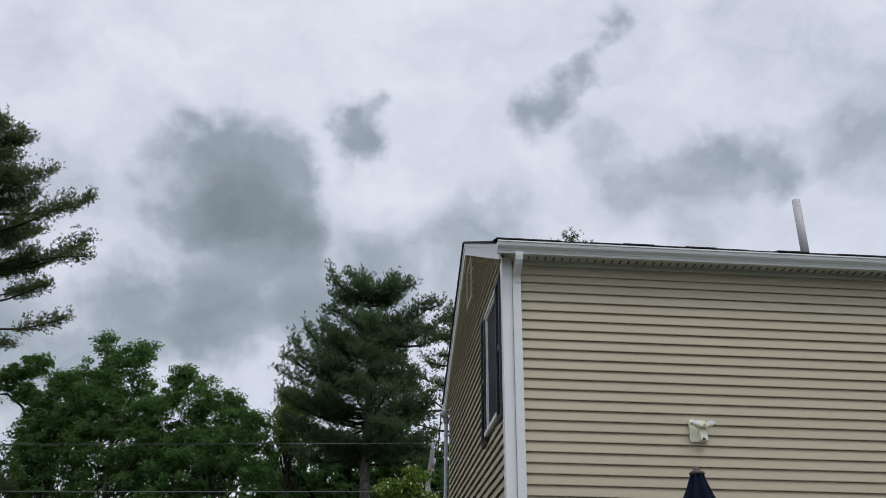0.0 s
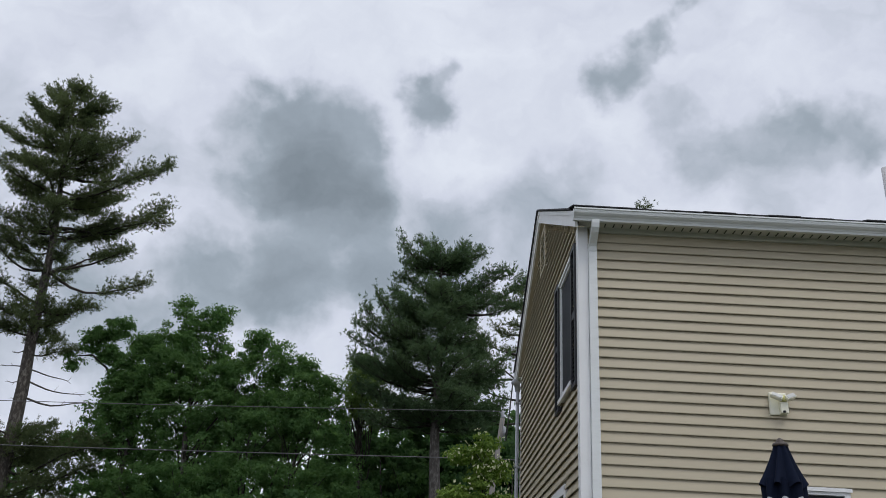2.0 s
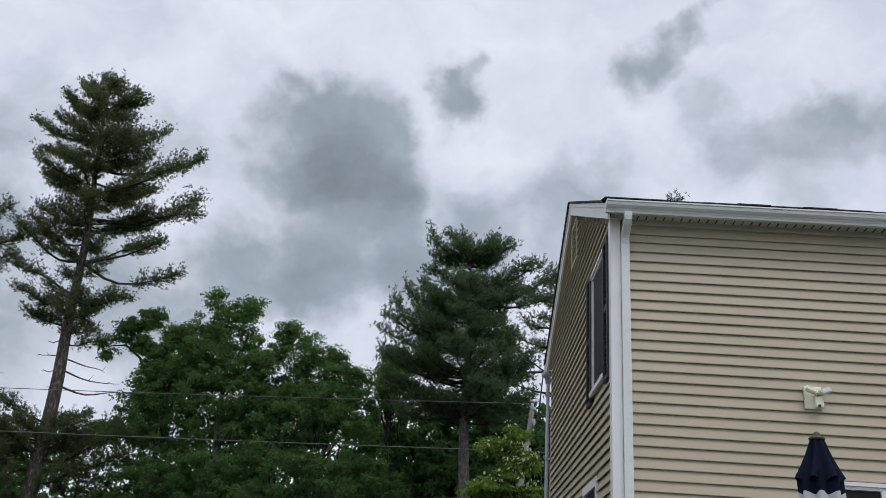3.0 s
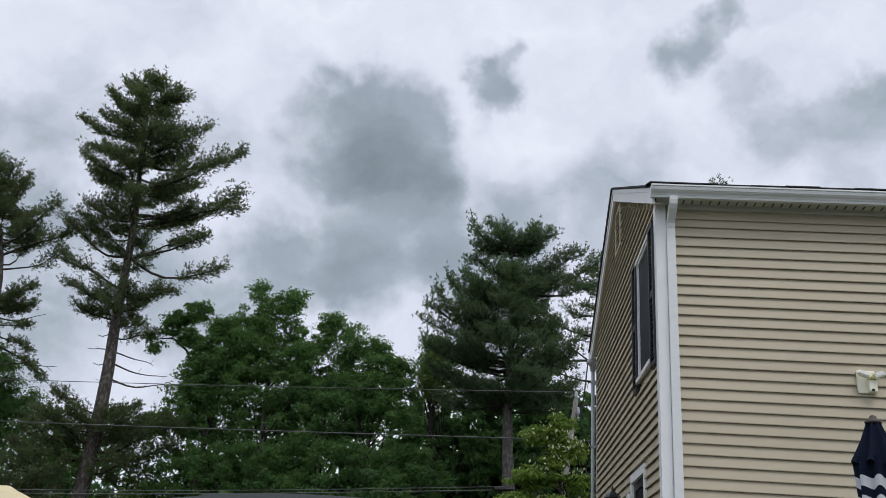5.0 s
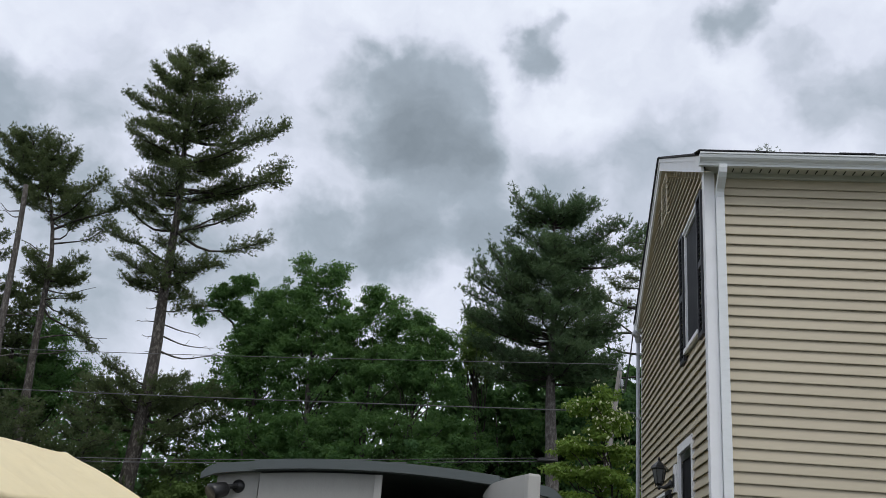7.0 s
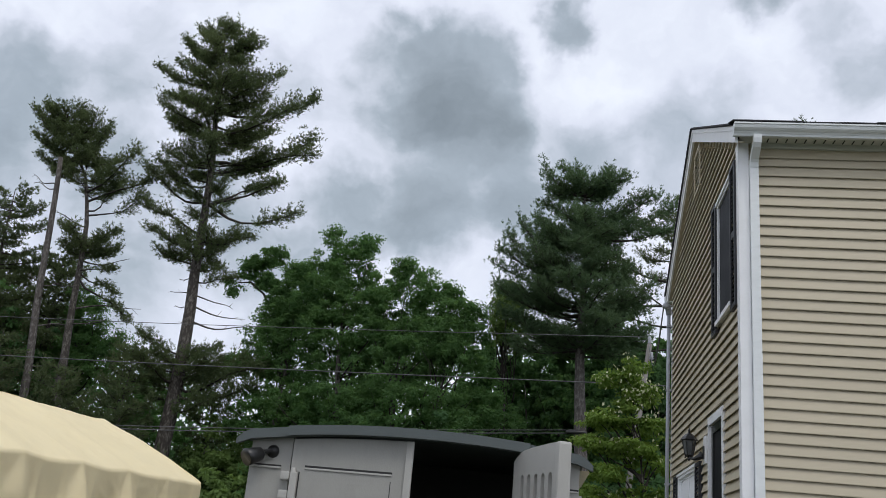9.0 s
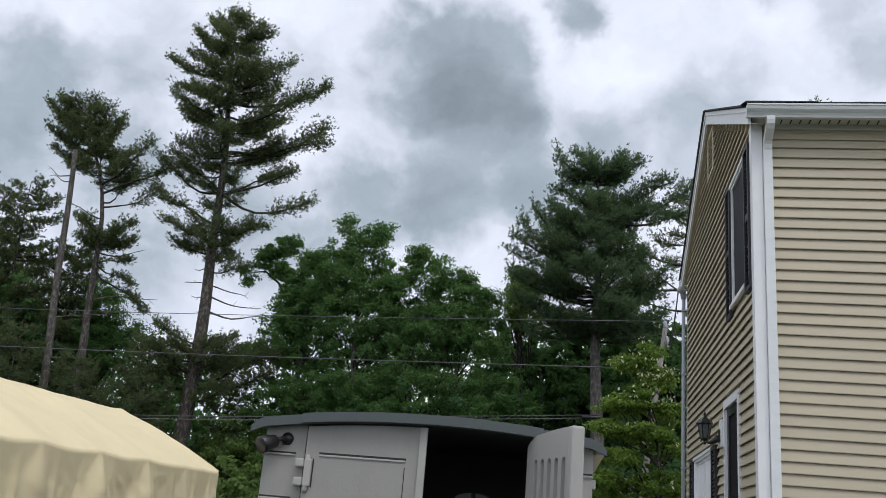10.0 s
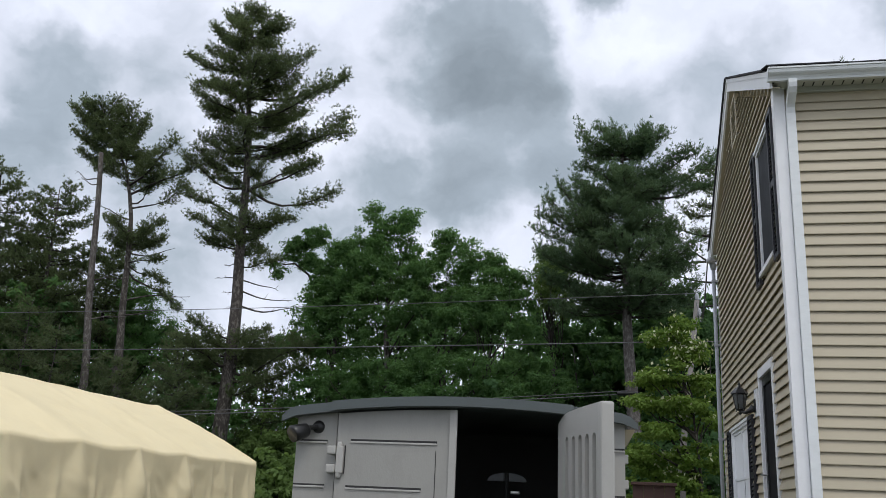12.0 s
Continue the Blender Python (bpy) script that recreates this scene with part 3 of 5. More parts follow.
# gable vent
vent = part("gable_vent", ring(B(), "y", 2.62, 3.13, 0.0, 0.04, 6.14, 6.74, 0.04), SIDING, house, "tan louvred gable vent")
for i in range(9):
    z0 = 6.19 + i * 0.056
    part("louvre", prism(B(), [(-0.012, z0 + 0.045), (-0.034, z0), (-0.038, z0 + 0.004), (-0.016, z0 + 0.05)], "y", 2.66, 3.09), SIDING, vent)
part("backing", wbox(B(), "y", 2.66, 3.09, 0.0, 0.006, 6.18, 6.70), DARK, vent)

# plumbing vent pipe through the roof
pz = roof_z(1.5)
pipe = part("vent_pipe", lathe(B(), [(0.052, pz - 0.1), (0.052, 7.235), (0.044, 7.235), (0.044, 7.1)], 20, (4.095, 1.5)), PVC, house, "white plastic roof vent pipe", True)
part("flashing", lathe(B(), [(0.12, pz - 0.03), (0.085, pz + 0.05), (0.056, pz + 0.07)], 16, (4.095, 1.5)), DARK, pipe)

# electric service conduit and its weatherhead
con = part("service_conduit", tube(B(), [(-0.078, 5.70, 0.3), (-0.078, 5.70, 3.0), (-0.078, 5.70, 5.22)], 0.028, 12), CONDUIT, house, "grey service conduit", True)
hd = tube(B(), [(-0.078, 5.70, 5.20), (-0.078, 5.70, 5.27), (-0.095, 5.67, 5.32), (-0.14, 5.62, 5.335), (-0.17, 5.59, 5.30)], [0.04, 0.05, 0.058, 0.052, 0.03], 12)
part("weatherhead", hd, CONDUIT, con, "rounded grey weatherhead", True)
for z0 in (1.2, 2.6, 4.0, 5.0):
    part("clamp", cube(-0.112, -0.022, 5.665, 5.735, z0, z0 + 0.03), CONDUIT, con)

# ---- wall lantern ----
lan = thing("wall_lantern", pose(-0.038, 2.04, 2.64) @ Matrix.Scale(0.88, 4), "black metal coach lantern with clear panes on the wall", "lantern")
part("mounting_block", cube(-0.03, 0.0, -0.085, 0.085, -0.06, 0.28, 0.006), WHITE, lan, "white mounting block")
part("back_plate", cube(-0.045, -0.031, -0.05, 0.05, 0.0, 0.16, 0.006), BLACK_METAL, lan)
part("arm", tube(B(), [(-0.045, 0, 0.06), (-0.09, 0.02, 0.02), (-0.14, 0.07, 0.0), (-0.18, 0.13, 0.01), (-0.19, 0.165, 0.04)], [0.050, 0.034, 0.022, 0.015, 0.012], 10), BLACK_METAL, lan, "flared wall arm", True)
part("scroll", tube(B(), [(-0.19 + 0.13 * math.sin(q * 0.5) * 0.3, 0.30 + 0.045 * math.cos(q), 0.13 + 0.10 * math.sin(q * 0.55)) for q in np.linspace(-2.6, 3.4, 14)], 0.009, 6), BLACK_METAL, lan, "curled iron scroll", True)
LX, LY = -0.19, 0.175
part("lower_cup", lathe(B(), [(0.008, -0.02), (0.02, 0.0), (0.016, 0.02), (0.05, 0.04), (0.056, 0.055)], 6, (LX, LY)), BLACK_METAL, lan)
for k in range(6):
    a = 2 * math.pi * k / 6
    part("bar", tube(B(), [(LX + 0.053 * math.cos(a), LY + 0.053 * math.sin(a), 0.055), (LX + 0.085 * math.cos(a), LY + 0.085 * math.sin(a), 0.235)], 0.006, 5), BLACK_METAL, lan)
    b = 2 * math.pi * (k + 1) / 6
    bm = B()
    q = [(0.052, a, 0.057), (0.052, b, 0.057), (0.083, b, 0.233), (0.083, a, 0.233)]
    lo = [bm.verts.new((LX + r * math.cos(t), LY + r * math.sin(t), z0)) for r, t, z0 in q]
    bm.faces.new(lo)
    ex = bmesh.ops.extrude_face_region(bm, geom=bm.faces[:])
    bmesh.ops.translate(bm, vec=Vector((-0.003 * math.cos((a + b) / 2), -0.003 * math.sin((a + b) / 2), 0)), verts=[v for v in ex["geom"] if isinstance(v, bmesh.types.BMVert)])
    part("pane", bm, GLASS_CLEAR, lan)
part("cap", lathe(B(), [(0.105, 0.235), (0.11, 0.245), (0.085, 0.28), (0.045, 0.315), (0.02, 0.33), (0.012, 0.35), (0.018, 0.362), (0.006, 0.39), (0.003, 0.41)], 6, (LX, LY)), BLACK_METAL, lan)
part("candle", lathe(B(), [(0.014, 0.05), (0.014, 0.13), (0.02, 0.15), (0.012, 0.19), (0.002, 0.2)], 8, (LX, LY)), LAMP_WHITE, lan)

# ---- security floodlight ----
fl = thing("security_floodlight", pose(1.83, -0.022, 3.65), "white two-head security floodlight, yellowed, on the siding", "floodlight")
part("back_plate", cube(-0.082, 0.082, -0.03, 0.0, 0.0, 0.215, 0.01), LAMP_WHITE, fl)
part("sensor_body", cube(0.0, 0.075, -0.085, -0.031, 0.005, 0.12, 0.012), LAMP_WHITE, fl)
part("sensor_lens", lathe(B(), [(0.012, 0.012), (0.014, 0.02), (0.012, 0.03)], 10, (0.03, -0.088)), BLACK_METAL, fl)
part("joint", lathe(B(), [(0.028, 0.115), (0.034, 0.14), (0.028, 0.17), (0.012, 0.18)], 12, (0.03, -0.075)), LAMP_AMBER, fl, "yellowed clear joint cover", True)
for s, cx, ang in ((-1, -0.034, 27), (1, 0.092, -24)):
    h = part("lamp_head", cube(-0.056, 0.056, -0.04, 0.0, -0.026, 0.026, 0.010), LAMP_WHITE, fl, "tilted flat lamp head")
    h.matrix_basis = pose(cx, -0.075, 0.150) @ pose(0, 0, 0, 0, ang, 0) @ pose(0, 0, 0, -25, 0, s * 18)
    part("lens", cube(-0.047, 0.047, -0.0445, -0.0405, -0.019, 0.019), SCREENPALE, h, "pale lamp lens")

# ---- closed patio umbrella ----
um = thing("patio_umbrella", pose(0.655, -3.0, 0), "closed navy patio umbrella with white stripes", "umbrella")


def folded(bm, prof, folds=8, depth=0.16, sides=64, twist=0.0, hem=0.012):
    rings = []
    for r, z0 in prof:
        ring_ = []
        for k in range(sides):
            a = 2 * math.pi * k / sides
            w = 1 - depth * (0.5 + 0.5 * math.cos(folds * a + twist * z0)) + 0.06 * math.sin(3 * a + 7 * z0)
            ring_.append(bm.verts.new((r * w * math.cos(a), r * w * math.sin(a), z0 - hem * r / 0.14 * math.cos(folds * a))))
        rings.append(ring_)
    for a, b in zip(rings, rings[1:]):
        for k in range(sides):
            bm.faces.new((a[k], a[(k + 1) % sides], b[(k + 1) % sides], b[k]))
    return bm


part("pole", lathe(B(), [(0.019, 0.05), (0.019, 2.78)], 12), BRONZE, um)
part("base", lathe(B(), [(0.25, 0.0), (0.25, 0.04), (0.2, 0.07), (0.05, 0.1), (0.03, 0.3)], 24), BRONZE, um, "round umbrella base", True)
part("finial", lathe(B(), [(0.044, 2.745), (0.048, 2.755), (0.040, 2.765), (0.022, 2.772), (0.020, 2.786), (0.008, 2.795)], 16), BRONZE, um, "dark domed finial", True)
tier = part("vent_tier", folded(B(), [(0.040, 2.752), (0.058, 2.70), (0.080, 2.64), (0.106, 2.58), (0.134, 2.52), (0.140, 2.508)], 7, 0.30, hem=0.016), NAVY, um, "navy upper tier", True)
bands = [(2.54, 2.435, NAVY), (2.435, 2.375, STRIPE), (2.375, 2.325, NAVY), (2.325, 2.265, STRIPE), (2.265, 1.15, NAVY)]
for z1, z0, m_ in bands:
    steps = 3 if z1 - z0 < 0.3 else 12
    prof = [(0.128 - 0.012 * math.sin((2.6 - (z1 + (z0 - z1) * i / steps)) * 3.0) + 0.02 * math.sin((2.6 - (z1 + (z0 - z1) * i / steps)) * 1.1), z1 + (z0 - z1) * i / steps) for i in range(steps + 1)]
    part("canopy" if m_ is NAVY else "stripe", folded(B(), prof, 8, 0.30), m_, um, "" if m_ is NAVY else "white canopy stripe", True)

# ---- canopy tent ----
tent = thing("canopy_tent", pose(-7.27, -0.8, 0), "beige canvas canopy tent with draped side curtains", "tent")
HALF, TY0, TY1, TE, TR = 1.39, -3.1, 3.1, 1.95, 2.57
BAY = 0.93


def tie(y):
    """0 at a tie point, 1 midway between two."""
    f = ((y - TY1) / BAY) % 1.0
    return math.sin(math.pi * f)


def cloth(name, f, nu, nv, label=""):
    bm = B()
    g = [[bm.verts.new(f(i / nu, j / nv)) for j in range(nv + 1)] for i in range(nu + 1)]
    for i in range(nu):
        for j in range(nv):
            bm.faces.new((g[i][j], g[i + 1][j], g[i + 1][j + 1], g[i][j + 1]))
    o = part(name, bm, CANVAS, tent, label, True)
    so = o.modifiers.new("thick", "SOLIDIFY")
    so.thickness = 0.003
    return o


def pleat(y, v, s):
    """How far the curtain stands out: cones spreading down from the tie points, slack drawn in between."""
    i = round((y - TY1) / BAY)
    f = (y - TY1) / BAY - i
    side = 0.2 * math.sin(i * 2.3)
    w = 0.030 + 0.85 * v
    cone = (0.012 + 0.070 * min(1.0, v * 6)) * math.exp(-((f - side * v * 0.3) / w) ** 2)
    second = 0.030 * min(1.0, v * 4) * math.exp(-((abs(f) - 0.25 - 0.06 * math.sin(i * 4.1)) / 0.05) ** 2)
    slack = -0.020 * (1 - math.exp(-(f / 0.22) ** 2)) * min(1.0, v * 7) * (1 - 0.5 * min(1.0, v * 2.2))
    crease = 0.012 * noise.noise(Vector((y * 3.4 + v * 2.0, v * 5.0, 2.0 * s))) - 0.020 * abs(noise.noise(Vector((y * 4.6 - v * 7, v * 8 + y, 5.0)))) - 0.008 * abs(noise.noise(Vector((y * 12 + v * 9, v * 19, 1.0)))) + 0.01
    ends = min(1.0, (TY1 - y) / 0.35 + 0.12, (y - TY0) / 0.35 + 0.12)
    return cone * ends * (0.8 + 0.35 * math.sin(i * 1.7)) + second + slack * ends + crease * min(1.0, 0.1 + v * 6)


def edge_z(y, s):
    """The rail line of the cover: held up at the ties, hanging lower between them."""
    return TE - 0.024 * tie(y) ** 1.3 + 0.018 * noise.noise(Vector((y * 2.1, 8.0, s)))


ROUND = 0.055
LEAN = math.atan2(TR - TE, HALF)
for s, nu, nv in ((1, 260, 90), (-1, 60, 40)):
    def cover(u, v, s=s):
        y = TY0 + (TY1 - TY0) * u
        e = edge_z(y, s)
        if v < 0.35:
            a = v / 0.35
            x1, z1 = HALF - ROUND + ROUND * math.sin(LEAN), e - ROUND + ROUND * math.cos(LEAN)
            x = x1 * a
            sag = 0.03 * math.sin(math.pi * a) * math.sin(math.pi * ((y - TY1) / 1.86 % 1.0))
            n = 0.012 * noise.noise(Vector((x * 2.0, y * 1.3, 3.0 * s))) - 0.012 * abs(noise.noise(Vector((x * 5 + y, y * 3.5, 1.0)))) - 0.022 * a ** 5 * abs(noise.noise(Vector((x * 7 + y * 4, y * 9, 6.0))))
            bump = 0.018 * math.exp(-(a / 0.05) ** 2) * math.exp(-((y - TY1 + 0.06) / 0.12) ** 2)
            return (s * x, y, TR + (z1 - TR) * a + 0.05 * math.sin(math.pi * a) ** 0.8 - sag + n * (1 - a ** 12) + bump)
        if v < 0.45:
            th = LEAN + (math.pi / 2 - LEAN) * (v - 0.35) / 0.10
            return (s * (HALF - ROUND + ROUND * math.sin(th) + pleat(y, 0.0, s)), y, e - ROUND + ROUND * math.cos(th))
        a = (v - 0.45) / 0.55
        z = (e - ROUND) - (e - ROUND - 0.02) * a ** 1.5
        return (s * (HALF + pleat(y, a ** 1.5, s)), y + 0.02 * a * noise.noise(Vector((y * 3, a * 4, 7.0))), z)
    cloth("cover_panel", cover, nu, nv, "sun-bleached beige cover falling in folds over the rail")

for y_, s in ((TY1, 1), (TY0, -1)):
    def end_f(u, v, y_=y_, s=s):
        x = -HALF + 2 * HALF * u
        top = TR + (TE - TR) * abs(x) / HALF + 0.05 * math.sin(math.pi * min(1, abs(x) / HALF)) ** 0.8 - 0.02
        return (x, y_ + s * (-0.02 + 0.03 * math.sin(13 * x) * v + 0.02 * noise.noise(Vector((x * 4, v * 4, y_)))), top + (0.01 - top) * v)
    cloth("end_curtain", end_f, 120, 40, "beige end curtain")
for sx in (-1, 1):
    for yy in (TY0 + 0.15, 0.0, TY1 - 0.15):
        part("leg", lathe(B(), [(0.022, 0.0), (0.022, TE - 0.08)], 8, (sx * (HALF - 0.12), yy)), PVC, tent)

# ---- resin storage shed ----
shed = thing("storage_shed", pose(-2.455, -2.95, 0, 0, 0, 0.0), "grey resin storage shed with one door open", "shed")
WH, RH, DW, DL, DEEP = 0.985, 1.06, 0.640, 0.716, 2.05


def arch(x, top=2.15, rise=0.08):
    return top - rise * (x / RH) ** 2


def arched(bm, x0, x1, y0, y1, z0, drop, n=10):
    """A slab whose top follows the roof's arch."""
    out = [(x1, z0), (x0, z0)] + [(x0 + (x1 - x0) * i / n, arch(x0 + (x1 - x0) * i / n) - drop) for i in range(n + 1)]
    return prism(bm, out, "y", y0, y1)


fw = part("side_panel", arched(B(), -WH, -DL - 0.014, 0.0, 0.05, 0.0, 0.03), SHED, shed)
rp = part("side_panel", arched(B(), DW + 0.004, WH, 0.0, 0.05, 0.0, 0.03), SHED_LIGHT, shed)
for pnl, xs in ((fw, (-WH + 0.002, -DL - 0.07)), (rp, (DW + 0.12, WH - 0.002))):
    for z0 in (1.887, 1.627, 1.367, 1.107, 0.847, 0.587):
        # no recess is cut: a dark strip puts the groove's shade in as colour
        part("groove_shade", cube(xs[0], xs[1], -0.0035, 0.004, z0 - 0.006, z0 + 0.004), DARK, pnl)
        part("lip", cube(xs[0], xs[1], -0.012, 0.0, z0 - 0.018, z0 - 0.0065, 0.003), SHED_LIGHT, pnl)
part("wall", cube(-WH, -WH + 0.05, 0.051, DEEP, 0, 2.045), SHED, shed)
part("wall", cube(WH - 0.05, WH, 0.051, DEEP, 0, 2.045), SHED, shed)
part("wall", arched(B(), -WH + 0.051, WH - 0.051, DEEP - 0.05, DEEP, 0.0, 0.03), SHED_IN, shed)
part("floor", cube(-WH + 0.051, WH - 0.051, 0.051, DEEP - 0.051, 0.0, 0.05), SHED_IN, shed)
for xx in (WH, ):
    for z0 in (1.86, 1.72, 1.58, 1.30, 1.16):
        part("corner_lug", cube(xx - 0.01, xx + 0.018, 0.02, 0.09, z0 - 0.05, z0, 0.006), SHED_LIGHT, shed)
# roof: arched shell with a heavy slate-grey front edge
def shell(bm, x0, x1, y0, y1, top, thick, n=48):
    up = [(x, arch(x) + top - 0.045 * max(0.0, (abs(x) - RH + 0.09) / 0.09) ** 2) for x in (x0 + (x1 - x0) * i / n for i in range(n + 1))]
    dn = [(x, z0 - (thick if abs(x) < RH - 0.01 else thick * 0.6)) for x, z0 in reversed(up)]
    return prism(bm, up + dn, "y", y0, y1)


roof = part("roof", shell(B(), -RH + 0.06, RH - 0.06, -0.05, DEEP + 0.06, 0.0, 0.055), SHED_ROOF, shed, "slate-grey arched roof")
part("roof_edge", shell(B(), -RH, RH, -0.085, -0.051, 0.0, 0.056), SHED_ROOF, roof)
part("roof_edge_cover", shell(B(), -DL - 0.02, DW + 0.06, -0.115, -0.086, 0.004, 0.056), SHED_ROOF, roof)
part("roof_bracket", prism(B(), [(WH, 1.90), (WH + 0.012, 1.91), (RH - 0.02, 1.99), (RH - 0.02, 2.0), (WH, 2.0)], "y", 0.0, 0.04), TAN_RESIN, shed, "tan corner bracket")
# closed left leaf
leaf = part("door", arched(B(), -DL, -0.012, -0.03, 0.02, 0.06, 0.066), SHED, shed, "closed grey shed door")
part("stile", arched(B(), -0.024, 0.018, -0.05, -0.031, 0.06, 0.066), SHED_LIGHT, leaf)
# door grooves are dark strips on the face, their shade put in as colour
for z0, xa, xb in ((1.893, -0.63, -0.10), (1.623, -0.645, -0.186), (1.353, -0.645, -0.186), (1.083, -0.645, -0.186)):
    part("groove_shade", cube(xa, xb, -0.034, -0.028, z0 - 0.006, z0 + 0.006), DARK, leaf)
    part("lip", cube(xa, xb, -0.038, -0.0305, z0 - 0.018, z0 - 0.0065, 0.003), SHED_LIGHT, leaf)
part("groove_shade", cube(-0.108, -0.104, -0.033, -0.028, 1.2, 1.845), DARK, leaf)
for z0 in (1.855, 0.6):
    hg = part("hinge", cube(-DL + 0.006, -DL + 0.052, -0.058, -0.0305, z0 - 0.158, z0, 0.008), SHED_LIGHT, leaf, "moulded grey hinge")
    # dark strip along the hinge plate: its shadow put in as colour
    part("painted_shadow", cube(-DL + 0.0525, -DL + 0.058, -0.034, -0.029, z0 - 0.162, z0 + 0.004), DARK, hg)
    for dz in (0.0, -0.108):
        part("knuckle", cube(-DL - 0.052, -DL + 0.005, -0.062, -0.002, z0 - 0.05 + dz, z0 + dz, 0.010), SHED_LIGHT, hg)
    part("pin", lathe(B(), [(0.012, z0 - 0.19), (0.017, z0 - 0.175), (0.017, z0 + 0.012), (0.010, z0 + 0.025)], 10, (-DL + 0.022, -0.04)), SHED_LIGHT, hg, "", True)
# open right leaf, hinged at the right, slots between raised strips on its inner face
def leaf_top(x):
    return arch(DW + x) - 0.058


def strip(x0, x1, y0, y1, z0, z1=None, bevel=0.006):
    """An upright strip of the leaf whose head follows the arch, or ends level at z1."""
    bm = B()
    prism(bm, [(x0, z0), (x1, z0), (x1, z1 or leaf_top(x1)), (x0, z1 or leaf_top(x0))], "y", y0, y1)
    if bevel:
        bmesh.ops.bevel(bm, geom=bm.edges[:], offset=bevel, segments=2, profile=0.6, affect="EDGES")
    return bm


def leaf_arc(x0, x1, drop, n=14):
    """Points along the leaf's curved head, rounded off towards its hinge."""
    return [(x, leaf_top(x) - 0.045 * max(0.0, 1 + x / 0.16) ** 2 - drop) for x in (x0 + (x1 - x0) * i / n for i in range(n + 1))]


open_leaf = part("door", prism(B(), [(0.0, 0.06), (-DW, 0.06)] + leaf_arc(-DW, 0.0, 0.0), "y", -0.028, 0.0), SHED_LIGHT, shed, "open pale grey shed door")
open_leaf.matrix_basis = pose(0.630, -0.012, 0, 0, 0, 115)
SLOT0, STEP_, SLOT = -0.520, 0.096, 0.048
xs = [SLOT0 + i * STEP_ for i in range(5)]
edges = [-DW + 0.001] + [q for x0 in xs for q in (x0 - SLOT / 2, x0 + SLOT / 2)] + [-0.001]
HEAD = 1.915  # the slots end under here in round heads
for a, b in zip(edges[0::2], edges[1::2]):
    part("raised_strip", strip(a, b, 0.001, 0.024, 0.07, HEAD, 0.0), SHED_LIGHT, open_leaf)
notches = []
for x0 in reversed(xs):
    notches += [(x0 + SLOT / 2 * math.cos(q), HEAD + SLOT / 2 * math.sin(q)) for q in np.linspace(0, math.pi, 9)]
part("head_panel", prism(B(), leaf_arc(-DW + 0.001, -0.001, 0.0) + [(-0.001, HEAD)] + notches + [(-DW + 0.001, HEAD)], "y", 0.001, 0.024), SHED_LIGHT, open_leaf)
part("edge_stile", cube(-DW - 0.012, -DW + 0.038, -0.034, 0.04, 0.06, leaf_top(-DW), 0.014), SHED_LIGHT, open_leaf)
for z0 in (1.80, 1.50, 1.2):
    part("latch_recess", cube(-0.012, 0.012, -0.02, 0.02, z0 - 0.05, z0, 0.004), SHED_LIGHT, open_leaf)
# something pale inside, and the solar spotlight on the front
mower = thing("garden_machine", pose(-2.22, -1.9, 0.13, 0, 0, 3), "dark garden machine with a pale curved cowl", "machine")
part("body", lathe(B(), [(0.34, 0.15), (0.38, 0.5), (0.36, 1.1), (0.3, 1.42)], 20), DARK, mower, "", True)
for s in (-1, 1):
    part("cowl", prism(B(), [(s * 0.015 - 0.03, 1.575)] + [(s * (0.015 + 0.112 * math.cos(q)) - 0.03, 1.575 + 0.052 * math.sin(q)) for q in np.linspace(0, math.pi / 2, 8)], "y", -0.33, -0.30), COWL, mower, "pale rounded cowl")
part("post", cube(-0.037, -0.023, -0.345, -0.28, 0.9, 1.625), DARK, mower)
part("bracket", cube(-0.005, 0.055, -0.36, -0.3, 1.495, 1.515, 0.006), SILVER, mower)
spot = thing("spotlight", pose(-3.305, -2.945, 1.967), "round black outdoor spotlight on the shed front", "spotlight")
part("wall_disc", tube(B(), [(0.0, 0.03, 0.0), (0.0, 0.0, 0.0), (0.0, -0.03, 0.0)], [0.04, 0.042, 0.03], 16), BLACK_METAL, spot, "", True)
part("arm", tube(B(), [(0.0, -0.02, 0.0), (-0.04, -0.06, -0.01), (-0.06, -0.06, -0.02)], [0.014, 0.014, 0.014], 8), BLACK_METAL, spot)
part("head", tube(B(), [(-0.045, -0.045, -0.02), (-0.055, -0.06, -0.023), (-0.10, -0.10, -0.045), (-0.12, -0.125, -0.055), (-0.122, -0.128, -0.057)], [0.02, 0.04, 0.05, 0.052, 0.045], 16), BLACK_METAL, spot, "black lamp head", True)
# red-brown board fence behind the shed
fence = thing("board_fence", pose(-1.12, 3.0, 0), "red-brown board fence with a cap rail", "fence")
part("cap_rail", cube(-0.28, 0.25, -0.06, 0.06, 1.85, 1.885, 0.006), RED_WOOD, fence)
for i in range(4):
    part("board", cube(-0.26 + i * 0.124, -0.26 + i * 0.124 + 0.12, -0.012, 0.012, 0.05, 1.849), RED_WOOD, fence)
part("post", cube(0.29, 0.35, -0.04, 0.04, 0, 1.80, 0.006), POLE_WOOD, fence)


# ---- trees ----
rng = np.random.default_rng(7)


def quads_at(p, u, v):
    """One four-sided leaf at each point: p (n, 3), half axes u and v."""
    n = len(p)
    verts = np.stack((p - u, p - v * 0.9, p + u, p + v), axis=1).reshape(-1, 3)
    return verts, np.arange(4 * n).reshape(n, 4)


def unit(a):
    return a / np.maximum(np.linalg.norm(a, axis=-1, keepdims=True), 1e-6)


